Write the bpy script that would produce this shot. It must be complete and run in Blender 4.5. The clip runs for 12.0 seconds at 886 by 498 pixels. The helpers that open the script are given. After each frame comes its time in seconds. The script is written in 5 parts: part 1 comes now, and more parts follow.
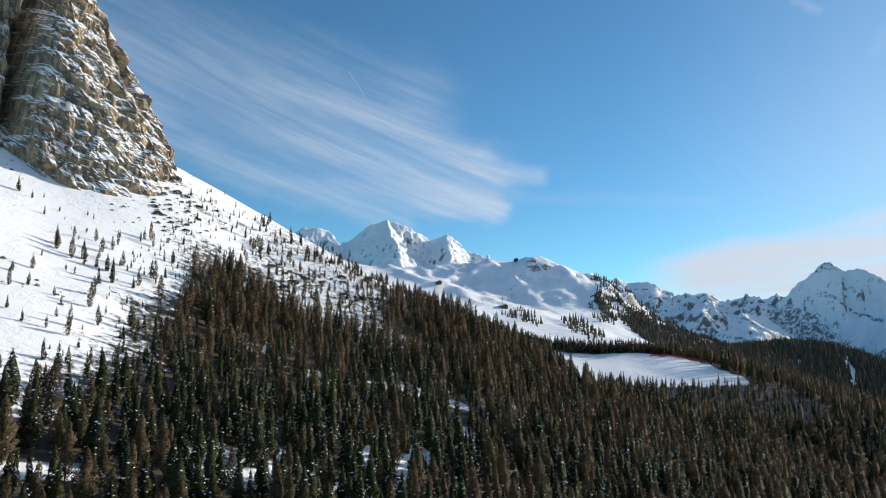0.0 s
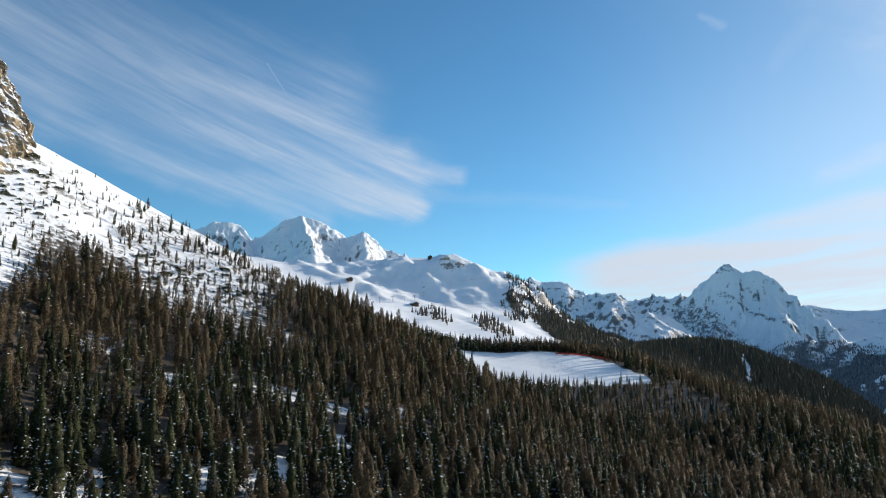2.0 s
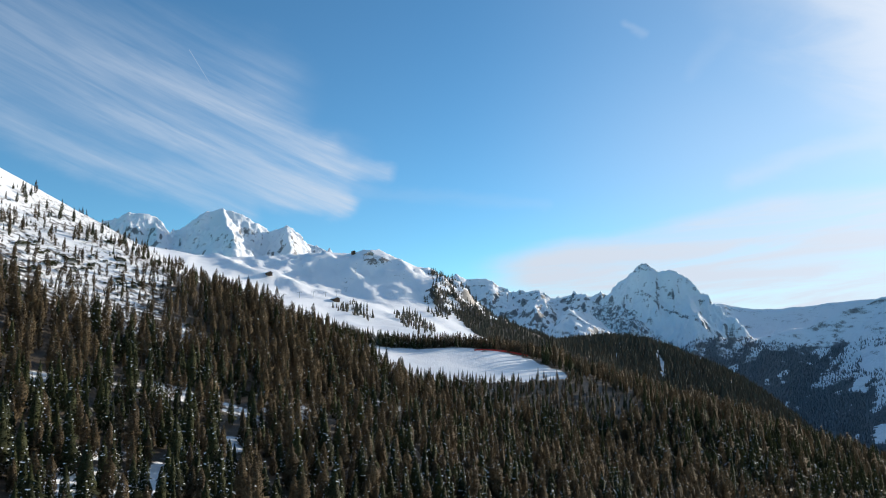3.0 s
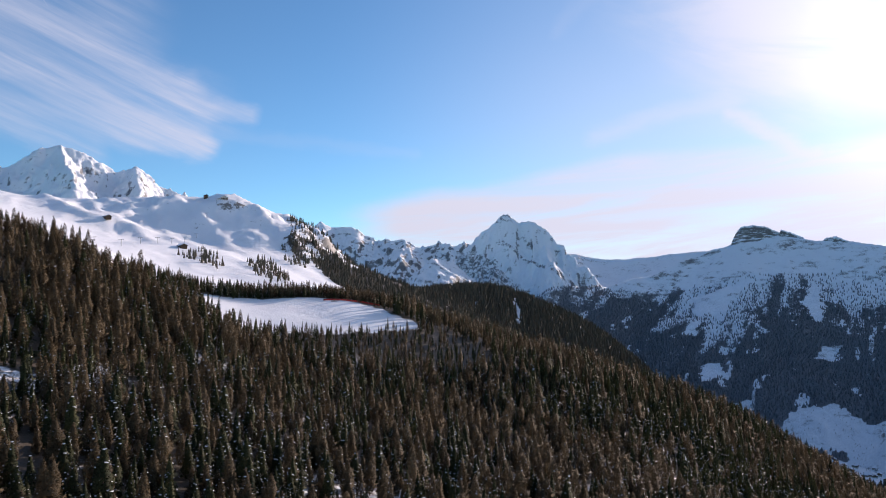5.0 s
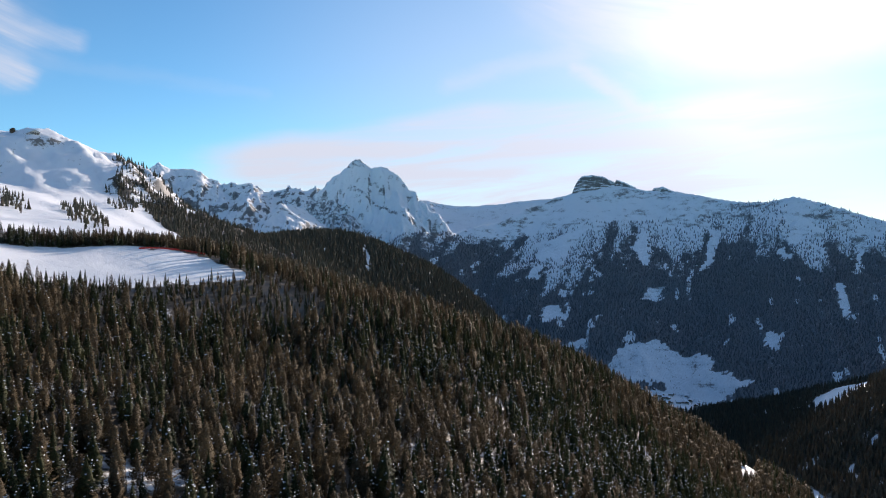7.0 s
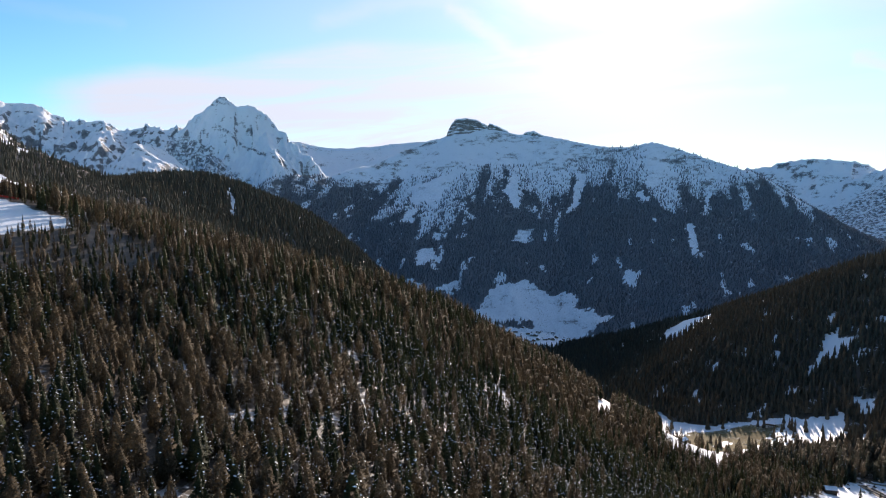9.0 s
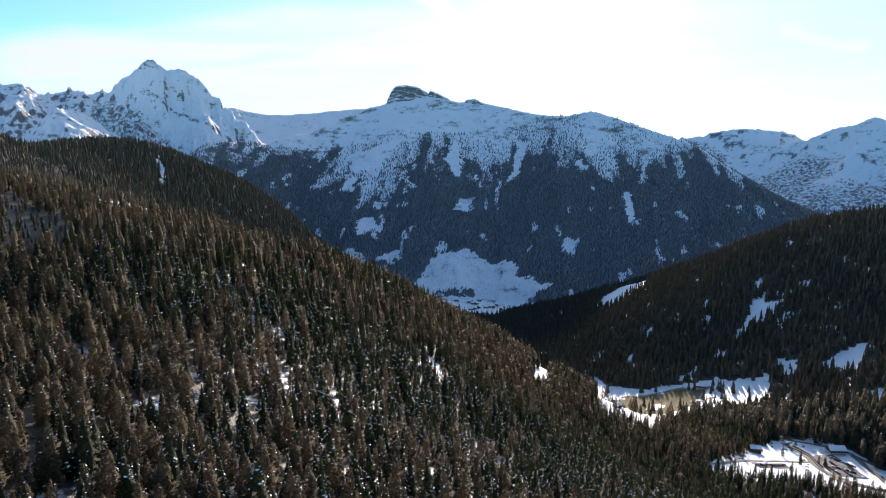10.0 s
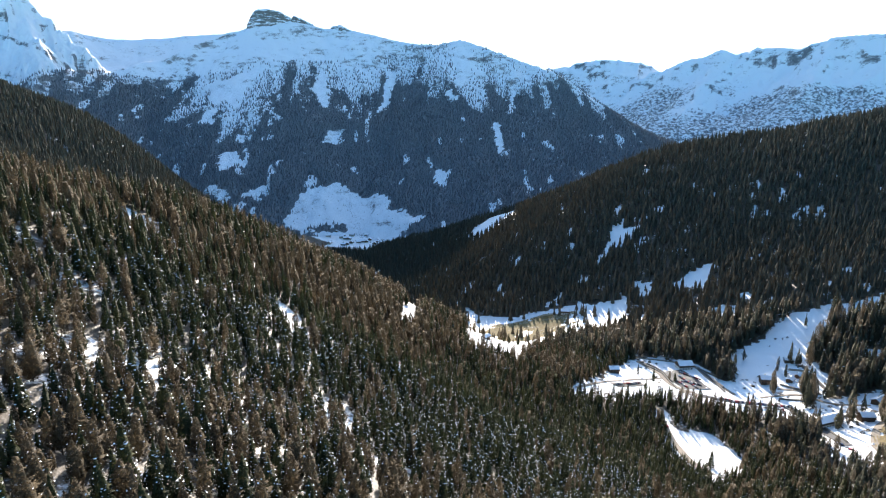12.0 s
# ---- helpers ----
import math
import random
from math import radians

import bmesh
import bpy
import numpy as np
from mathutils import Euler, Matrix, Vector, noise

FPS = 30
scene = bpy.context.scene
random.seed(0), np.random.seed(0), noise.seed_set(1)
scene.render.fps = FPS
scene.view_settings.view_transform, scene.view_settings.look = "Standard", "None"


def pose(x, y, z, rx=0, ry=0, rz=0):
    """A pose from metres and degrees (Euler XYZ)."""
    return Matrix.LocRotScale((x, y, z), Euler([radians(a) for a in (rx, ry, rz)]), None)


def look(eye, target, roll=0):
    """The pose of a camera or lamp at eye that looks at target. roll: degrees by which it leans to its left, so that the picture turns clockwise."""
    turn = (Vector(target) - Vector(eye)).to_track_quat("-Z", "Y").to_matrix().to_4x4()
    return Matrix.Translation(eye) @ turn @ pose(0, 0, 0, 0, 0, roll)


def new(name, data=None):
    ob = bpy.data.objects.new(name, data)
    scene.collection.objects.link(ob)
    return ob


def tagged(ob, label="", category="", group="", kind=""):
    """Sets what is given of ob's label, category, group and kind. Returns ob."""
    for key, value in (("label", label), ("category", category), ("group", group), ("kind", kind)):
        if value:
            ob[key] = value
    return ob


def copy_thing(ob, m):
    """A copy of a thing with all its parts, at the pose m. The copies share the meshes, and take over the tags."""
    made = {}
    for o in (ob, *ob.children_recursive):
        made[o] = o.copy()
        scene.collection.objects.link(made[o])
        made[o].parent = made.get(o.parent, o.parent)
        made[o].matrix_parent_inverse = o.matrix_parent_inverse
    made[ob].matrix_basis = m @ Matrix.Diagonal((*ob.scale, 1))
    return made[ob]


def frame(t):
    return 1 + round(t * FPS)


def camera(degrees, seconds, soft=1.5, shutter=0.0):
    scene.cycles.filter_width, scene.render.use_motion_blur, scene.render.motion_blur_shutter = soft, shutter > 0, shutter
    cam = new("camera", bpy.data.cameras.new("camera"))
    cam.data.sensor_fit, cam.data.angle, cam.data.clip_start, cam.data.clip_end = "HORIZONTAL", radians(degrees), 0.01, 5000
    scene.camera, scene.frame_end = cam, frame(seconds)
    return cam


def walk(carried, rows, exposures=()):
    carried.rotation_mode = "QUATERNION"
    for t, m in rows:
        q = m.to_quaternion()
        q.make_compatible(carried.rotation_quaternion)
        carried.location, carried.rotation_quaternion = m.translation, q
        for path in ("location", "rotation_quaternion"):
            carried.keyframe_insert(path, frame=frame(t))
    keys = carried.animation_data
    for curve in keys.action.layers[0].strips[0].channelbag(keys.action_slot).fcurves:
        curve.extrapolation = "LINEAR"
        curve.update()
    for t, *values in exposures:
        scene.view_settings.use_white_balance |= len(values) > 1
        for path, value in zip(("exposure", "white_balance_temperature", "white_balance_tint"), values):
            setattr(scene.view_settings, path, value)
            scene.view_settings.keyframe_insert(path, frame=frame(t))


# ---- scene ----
cam = camera(65.6, 12.0, soft=1.1)
METRES, EYE, TILT, LEAN, TURN = 160.0, 300.0, 8.2, 0.0, 0.0
ROWS = [
    (0.0, 0.0, 0.0, 0.0, 0.0, 0.0, -0.0),
    (0.5, 0.0187, 0.0371, -0.0019, -1.76, -0.06, -0.22),
    (1.0, 0.0407, 0.0812, -0.0072, -3.3, -0.07, -0.41),
    (1.5, 0.061, 0.1174, -0.0132, -4.87, -0.1, -0.59),
    (2.0, 0.0842, 0.1527, -0.0202, -6.76, -0.09, -0.86),
    (2.5, 0.109, 0.1869, -0.027, -9.98, -0.06, -1.28),
    (3.0, 0.1347, 0.2216, -0.0331, -12.83, -0.23, -1.72),
    (5.0, 0.2491, 0.34, -0.046, -23.78, -4.02, -3.08),
    (5.5, 0.2809, 0.3667, -0.0477, -26.26, -5.02, -3.34),
    (6.0, 0.3129, 0.3903, -0.0491, -29.65, -5.95, -3.8),
    (6.5, 0.3464, 0.4137, -0.0514, -32.9, -6.85, -4.24),
    (7.0, 0.3809, 0.4344, -0.0538, -35.81, -7.72, -4.57),
    (9.0, 0.5268, 0.4969, -0.0651, -45.99, -11.52, -5.79),
    (9.5, 0.5651, 0.5098, -0.0679, -48.36, -12.53, -6.1),
    (10.0, 0.6042, 0.5207, -0.0695, -50.77, -13.62, -6.45),
    (10.5, 0.6442, 0.5305, -0.0715, -53.18, -14.75, -6.73),
    (11.0, 0.685, 0.5394, -0.0743, -55.67, -15.77, -7.02),
    (11.5, 0.7273, 0.5467, -0.0768, -58.26, -16.83, -7.3),
    (12.0, 0.7703, 0.5518, -0.079, -61.24, -17.97, -7.55),
]
walk(cam, [(t, pose(0, 0, EYE, TILT, LEAN, TURN) @ pose(METRES * x, METRES * y, METRES * z, 90 + pitch, roll, yaw)) for t, x, y, z, yaw, pitch, roll in ROWS],
     [(0.0, 0.26, 6550, 11), (3.0, 0.32, 6550, 11), (4.0, 0.36, 6600, 16), (5.0, 0.32, 6800, 27), (5.5, 0.27, 6700, 18), (5.8, 0.27, 6600, 14), (7.0, 0.34, 6700, 19), (9.0, 0.50, 6750, 20), (10.5, 0.92, 6600, 16), (12.0, 1.45, 6600, 13)])

# ---------------------------------------------------------------- light
SUN_BEARING, SUN_HEIGHT = 62.0, 16.5          # degrees right of +y, degrees above the horizon
sb, sh = radians(SUN_BEARING), radians(SUN_HEIGHT)
to_sun = Vector((math.sin(sb) * math.cos(sh), math.cos(sb) * math.cos(sh), math.sin(sh)))
sun_data = bpy.data.lights.new("sun", "SUN")
sun_data.energy, sun_data.angle, sun_data.color = 5.0, radians(0.5), (1.0, 0.92, 0.80)
sun = new("sun", sun_data)
sun.matrix_world = look((0, 0, 900), Vector((0, 0, 900)) - to_sun)


class Nodes:
    """Short hand for node trees."""

    def __init__(self, tree):
        self.t = tree

    def n(self, kind, **values):
        node = self.t.nodes.new(kind)
        for key, value in values.items():
            if key.startswith("i_"):
                node.inputs[int(key[2:])].default_value = value
            else:
                setattr(node, key, value)
        return node

    def link(self, a, b):
        self.t.links.new(a, b)

    def math(self, op, a, b=0.0, c=0.0, clamp=False):
        node = self.n("ShaderNodeMath", operation=op, use_clamp=clamp)
        for i, v in enumerate((a, b, c)):
            if isinstance(v, (int, float)):
                node.inputs[i].default_value = v
            else:
                self.link(v, node.inputs[i])
        return node.outputs[0]

    def ramp(self, v, lo, hi, a=0.0, b=1.0):
        node = self.n("ShaderNodeMapRange", interpolation_type="SMOOTHSTEP", i_1=lo, i_2=hi, i_3=a, i_4=b)
        self.link(v, node.inputs[0])
        return node.outputs[0]

    def mix(self, f, a, b):
        node = self.n("ShaderNodeMix", data_type="RGBA")
        for i, v in ((0, f), (6, a), (7, b)):
            if isinstance(v, (int, float)):
                node.inputs[i].default_value = v
            elif isinstance(v, tuple):
                node.inputs[i].default_value = (*v, 1.0)
            else:
                self.link(v, node.inputs[i])
        return node.outputs[2]

    def noise(self, vec, scale, detail=4.0, rough=0.55, distortion=0.0):
        node = self.n("ShaderNodeTexNoise")
        node.inputs["Scale"].default_value = scale
        node.inputs["Detail"].default_value = detail
        node.inputs["Roughness"].default_value = rough
        node.inputs["Distortion"].default_value = distortion
        self.link(vec, node.inputs["Vector"])
        return node.outputs["Fac"]

    def mapped(self, vec, rot=(0, 0, 0), scale=(1, 1, 1), loc=(0, 0, 0)):
        """Turned first, then stretched."""
        turned = self.n("ShaderNodeMapping")
        turned.inputs["Rotation"].default_value = rot
        self.link(vec, turned.inputs["Vector"])
        node = self.n("ShaderNodeMapping")
        node.inputs["Location"].default_value = loc
        node.inputs["Scale"].default_value = scale
        self.link(turned.outputs[0], node.inputs["Vector"])
        return node.outputs[0]


world = bpy.data.worlds.new("winter_sky")
scene.world = world
world.use_nodes = True
wt = world.node_tree
wt.nodes.clear()
w = Nodes(wt)
sky = w.n("ShaderNodeTexSky", sky_type="NISHITA", sun_disc=False, sun_elevation=sh, sun_rotation=sb,
          altitude=1800.0, air_density=1.0, dust_density=0.35, ozone_density=1.6)
way = w.n("ShaderNodeTexCoord").outputs["Generated"]
sep = w.n("ShaderNodeSeparateXYZ")
w.link(way, sep.inputs[0])
bearing = w.math("MULTIPLY", w.math("ARCTAN2", sep.outputs[0], sep.outputs[1]), 57.2958)
height = w.math("MULTIPLY", w.math("ARCSINE", sep.outputs[2]), 57.2958)
sheet = w.n("ShaderNodeCombineXYZ")
w.link(bearing, sheet.inputs[0])
w.link(height, sheet.inputs[1])
flat_sky = sheet.outputs[0]
# wisps drift off the straight line
drift_b = w.math("MULTIPLY_ADD", w.noise(w.mapped(flat_sky, scale=(0.10, 0.16, 1)), 1.0, 4.0, 0.55), 5.0, -2.5)
drift_h = w.math("MULTIPLY_ADD", w.noise(w.mapped(flat_sky, scale=(0.09, 0.20, 1), loc=(7, 3, 0)), 1.0, 5.0, 0.6), 3.6, -1.8)
wisp_b, wisp_h = w.math("ADD", bearing, drift_b), w.math("ADD", height, drift_h)


def streak_of_cloud(b0, h0, b1, h1, half_width, strength=1.0, tail=1.0, straight=False):
    """A soft brush of cloud from one place in the sky to another, in degrees; tail: its strength at the first end."""
    pb, ph = (bearing, height) if straight else (wisp_b, wisp_h)
    db, dh = b1 - b0, h1 - h0
    n2 = db * db + dh * dh
    t = w.math("DIVIDE", w.math("ADD", w.math("MULTIPLY", w.math("SUBTRACT", pb, b0), db), w.math("MULTIPLY", w.math("SUBTRACT", ph, h0), dh)), n2, 0.0, True)
    ob_ = w.math("SUBTRACT", pb, w.math("MULTIPLY_ADD", t, db, b0))
    oh_ = w.math("SUBTRACT", ph, w.math("MULTIPLY_ADD", t, dh, h0))
    d = w.math("SQRT", w.math("ADD", w.math("MULTIPLY", ob_, ob_), w.math("MULTIPLY", oh_, oh_)))
    body = w.ramp(d, 0.0, half_width, strength, 0.0)
    return w.math("MULTIPLY", body, w.math("MULTIPLY_ADD", t, 1.0 - tail, tail))


def layered(values):
    total = values[0]
    for v in values[1:]:
        total = w.math("SUBTRACT", w.math("ADD", total, v), w.math("MULTIPLY", total, v))
    return total


# the cirrus fan: fibres that fall to the right and end in bright feathered tips
fibre = w.noise(w.mapped(flat_sky, rot=(0, 0, radians(18)), scale=(0.030, 0.42, 1)), 1.4, 10.0, 0.62, 0.35)
fibre_fine = w.noise(w.mapped(flat_sky, rot=(0, 0, radians(22)), scale=(0.07, 0.95, 1), loc=(2, 5, 0)), 1.4, 6.0, 0.6, 0.3)
threads = w.math("ADD", w.ramp(fibre, 0.30, 0.70, 0.25, 0.80), w.ramp(fibre_fine, 0.35, 0.70, 0.0, 0.30))
fan_body = layered([streak_of_cloud(-30, 23.5, -3, 19.5, 6.5, 0.34, 0.7), streak_of_cloud(-22, 19.5, 3, 14.0, 5.0, 0.46, 0.4),
                    streak_of_cloud(-15.5, 21.3, 3.2, 16.2, 1.9, 0.62, 0.15), streak_of_cloud(-15, 18.6, 4.0, 11.2, 1.9, 0.74, 0.15),
                    streak_of_cloud(-10, 17.6, 4.5, 13.6, 1.7, 0.58, 0.2), streak_of_cloud(-3, 15.2, 8.2, 14.2, 1.3, 0.46, 0.5),
                    streak_of_cloud(-24, 16.2, -3.5, 10.7, 2.0, 0.60, 0.5), streak_of_cloud(-9, 13.5, 4.4, 10.9, 1.5, 0.66, 0.3),
                    streak_of_cloud(-40, 24, -26, 19, 6.0, 0.32)])
fan_all = w.math("MULTIPLY", fan_body, threads, 0.0, True)
# the low bank over the far crests, its upper edge rising towards the sun
bank_edge = w.math("MULTIPLY_ADD", w.math("SUBTRACT", wisp_b, 16.0), 0.17, 7.0)
bank_edge = w.math("MINIMUM", bank_edge, 10.9)
bank = w.math("MULTIPLY", w.ramp(w.math("SUBTRACT", bank_edge, w.math("MULTIPLY_ADD", drift_h, 0.35, height)), -0.5, 1.3), w.ramp(wisp_b, 14.0, 21.0))
bank = w.math("MULTIPLY", bank, w.ramp(bearing, 56.0, 72.0, 1.0, 0.30))
veil = w.noise(w.mapped(flat_sky, rot=(0, 0, radians(-4)), scale=(0.035, 0.33, 1)), 1.8, 8.0, 0.6, 0.5)
bank = w.math("MULTIPLY", bank, w.ramp(veil, 0.32, 0.60, 0.48, 1.0))
# the high veil towards the sun, with a clear lane under it
veil2 = w.noise(w.mapped(flat_sky, rot=(0, 0, radians(16)), scale=(0.035, 0.14, 1), loc=(5, 2, 0)), 1.7, 8.0, 0.6, 0.8)
lean_b = w.math("MULTIPLY_ADD", w.math("SUBTRACT", wisp_h, 14.0), 0.55, wisp_b)
high = w.math("MULTIPLY", w.ramp(lean_b, 40.0, 53.0), w.ramp(bearing, 84.0, 140.0, 1.0, 0.2))
high = w.math("MULTIPLY", high, w.ramp(wisp_h, 9.5, 15.5))
high = w.math("MULTIPLY", high, w.ramp(height, 20.0, 60.0, 1.0, 0.2))
high = w.math("MULTIPLY", high, w.ramp(veil2, 0.30, 0.62, 0.42, 0.95))
film_of_ice = w.math("MULTIPLY", w.ramp(bearing, 12.0, 44.0, 0.0, 0.44), w.ramp(bearing, 90.0, 160.0, 1.0, 0.1))
film_of_ice = w.math("MULTIPLY", film_of_ice, w.ramp(height, 12.0, 26.0, 1.0, 0.45))
others = layered([streak_of_cloud(46.5, 13.2, 53.0, 10.2, 1.0, 0.75, 0.8), streak_of_cloud(37, 12.6, 47, 14.5, 1.4, 0.30), streak_of_cloud(6, 12.6, 22, 11.4, 0.9, 0.08),
                  streak_of_cloud(55, 8.4, 61, 6.2, 1.0, 0.5), streak_of_cloud(62, 5.6, 72, 6.4, 0.8, 0.5), streak_of_cloud(73, 4.6, 84, 4.9, 0.7, 0.6),
                  streak_of_cloud(76, 8.6, 82, 7.4, 0.7, 0.6), streak_of_cloud(28.5, 25.2, 29.8, 24.2, 0.7, 0.16), streak_of_cloud(34, 21, 36.5, 23, 1.2, 0.07)])
cloud = layered([fan_all, bank, high, film_of_ice, others])
# a short contrail
cloud = w.math("MAXIMUM", cloud, streak_of_cloud(-8.2, 22.5, -6.4, 20.1, 0.08, 0.34, 1.0, True))
# brightness of the cloud grows round the sun
near_sun = w.n("ShaderNodeVectorMath", operation="DOT_PRODUCT")
near_sun.inputs[1].default_value = to_sun
w.link(way, near_sun.inputs[0])
aureole = w.math("POWER", w.math("MAXIMUM", near_sun.outputs["Value"], 0.0), 9.0)
aureole2 = w.math("POWER", w.math("MAXIMUM", near_sun.outputs["Value"], 0.0), 90.0)
glow = w.math("ADD", w.math("MULTIPLY_ADD", aureole, 1.3, 6.7), w.math("MULTIPLY", aureole2, 6.0))
cloud_colour = w.n("ShaderNodeVectorMath", operation="SCALE")
cloud_colour.inputs[0].default_value = (0.90, 1.02, 1.18)
w.link(glow, cloud_colour.inputs["Scale"])
tinted = w.n("ShaderNodeVectorMath", operation="MULTIPLY")
tinted.inputs[1].default_value = (0.72, 1.30, 1.50)
w.link(sky.outputs[0], tinted.inputs[0])
sky_mix = w.mix(cloud, tinted.outputs[0], cloud_colour.outputs[0])
back = w.n("ShaderNodeBackground", i_1=0.085)
w.link(sky_mix, back.inputs[0])
w.link(back.outputs[0], w.n("ShaderNodeOutputWorld").inputs[0])


# ---------------------------------------------------------------- materials
def material(name, roughness=0.8):
    m = bpy.data.materials.new(name)
    m.use_nodes = True
    k = Nodes(m.node_tree)
    shader = m.node_tree.nodes["Principled BSDF"]
    shader.inputs["Roughness"].default_value = roughness
    shader.inputs["Specular IOR Level"].default_value = 0.25
    where = k.n("ShaderNodeNewGeometry")
    return m, k, shader, where


def bump(k, shader, height_value, strength, distance):
    b = k.n("ShaderNodeBump")
    b.inputs["Strength"].default_value, b.inputs["Distance"].default_value = strength, distance
    k.link(height_value, b.inputs["Height"])
    k.link(b.outputs[0], shader.inputs["Normal"])


def plain(name, colour, roughness=0.7, vary=0.2, scale=1.5):
    """A simple weathered surface: one colour with blotches of two sizes."""
    m, k, s, g = material(name, roughness)
    a = k.noise(g.outputs["Position"], scale, 5.0)
    b = k.noise(g.outputs["Position"], scale * 9, 3.0)
    f = k.math("ADD", k.math("MULTIPLY", a, 0.6), k.math("MULTIPLY", b, 0.4))
    dark = tuple(c * (1 - vary) for c in colour)
    light = tuple(min(1.0, c * (1 + vary)) for c in colour)
    k.link(k.mix(k.ramp(f, 0.3, 0.7), dark, light), s.inputs["Base Color"])
    bump(k, s, b, 0.3, 0.02)
    return m


def snow_ground():
    m, k, s, g = material("snow_ground", 0.55)
    p = g.outputs["Position"]
    big, mid, fine = k.noise(p, 0.02, 5.0), k.noise(p, 0.14, 6.0, 0.65), k.noise(p, 1.1, 4.0)
    colour = k.mix(k.ramp(big, 0.3, 0.7), (0.86, 0.87, 0.89), (0.91, 0.92, 0.93))
    colour = k.mix(k.ramp(mid, 0.68, 0.80), colour, (0.62, 0.62, 0.60))
    ground_tone = k.n("ShaderNodeAttribute", attribute_name="ground_tone").outputs["Fac"]
    strewn = k.ramp(k.math("ADD", ground_tone, k.math("MULTIPLY", k.math("SUBTRACT", k.noise(p, 0.35, 5.0, 0.65), 0.5), 1.1)), 0.40, 0.60)
    # dark floor of the woods: earth and needles, with the snow's shade painted in
    soil_shade = k.mix(fine, (0.055, 0.046, 0.036), (0.105, 0.082, 0.060))
    steep = k.n("ShaderNodeSeparateXYZ")
    k.link(g.outputs["Normal"], steep.inputs[0])
    bare = k.ramp(k.math("ADD", steep.outputs[2], k.math("MULTIPLY", k.math("SUBTRACT", mid, 0.5), 0.5)), 0.66, 0.74, 1.0, 0.0)
    stone = k.mix(fine, (0.15, 0.14, 0.13), (0.30, 0.27, 0.24))
    colour = k.mix(bare, colour, stone)
    k.link(k.mix(strewn, colour, soil_shade), s.inputs["Base Color"])
    bump(k, s, k.math("ADD", k.math("MULTIPLY", mid, 0.8), k.math("MULTIPLY", fine, 0.2)), 0.5, 2.0)
    return m


def alpine(name, rock_a, rock_b, lo, hi, snow=(0.84, 0.86, 0.89), grain=0.02, strata=0.0, upright_share=1.0, speckle=1.0):
    """Rock with snow where it is flat enough to lie; lo and hi: the steepness between which snow takes over."""
    m, k, s, g = material(name, 0.75)
    p = g.outputs["Position"]
    n = k.n("ShaderNodeSeparateXYZ")
    k.link(g.outputs["Normal"], n.inputs[0])
    big, mid, fine = k.noise(p, grain, 6.0, 0.6), k.noise(p, grain * 6, 6.0, 0.65), k.noise(p, grain * 30, 4.0, 0.6)
    layer = k.noise(k.mapped(p, rot=(radians(6), radians(-5), 0), scale=(0.15, 0.15, 1.0)), grain * 9, 5.0, 0.6)
    upright = k.noise(k.mapped(p, scale=(1, 1, 0.30)), grain * 6, 6.0, 0.65)
    rock = k.mix(k.math("MULTIPLY", k.ramp(upright, 0.38, 0.62), upright_share), rock_a, rock_b)
    rock = k.mix(k.ramp(layer, 0.5, 0.72), rock, tuple(c * 0.62 for c in rock_a))
    rock = k.mix(k.ramp(fine, 0.55, 0.8), rock, tuple(min(1, c * 1.35) for c in rock_b))
    lie = k.math("ADD", n.outputs[2], k.math("MULTIPLY", k.math("SUBTRACT", mid, 0.5), 0.34 * speckle))
    lie = k.math("ADD", lie, k.math("MULTIPLY", k.math("SUBTRACT", big, 0.5), 0.22))
    lie = k.math("ADD", lie, k.math("MULTIPLY", k.math("SUBTRACT", layer, 0.5), strata))
    lie = k.math("ADD", lie, k.math("MULTIPLY", k.math("SUBTRACT", fine, 0.5), 0.28 * speckle))
    cover = k.ramp(lie, lo, hi)
    ground_tone = k.n("ShaderNodeAttribute", attribute_name="ground_tone").outputs["Fac"]
    strewn = k.ramp(k.math("ADD", ground_tone, k.math("MULTIPLY", k.math("SUBTRACT", k.noise(p, 0.06, 5.0, 0.65), 0.5), 1.1)), 0.40, 0.60)
    # strewn colour is a pale blue-grey: wood floor with distance haze mixed in
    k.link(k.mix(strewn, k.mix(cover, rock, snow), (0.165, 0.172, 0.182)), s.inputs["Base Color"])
    relief = k.math("ADD", k.math("MULTIPLY", mid, 0.6), k.math("MULTIPLY", fine, 0.3))
    relief = k.math("ADD", relief, k.math("MULTIPLY", upright, 0.5 * upright_share))
    bump(k, s, relief, 0.7, 0.08 / grain)
    return m


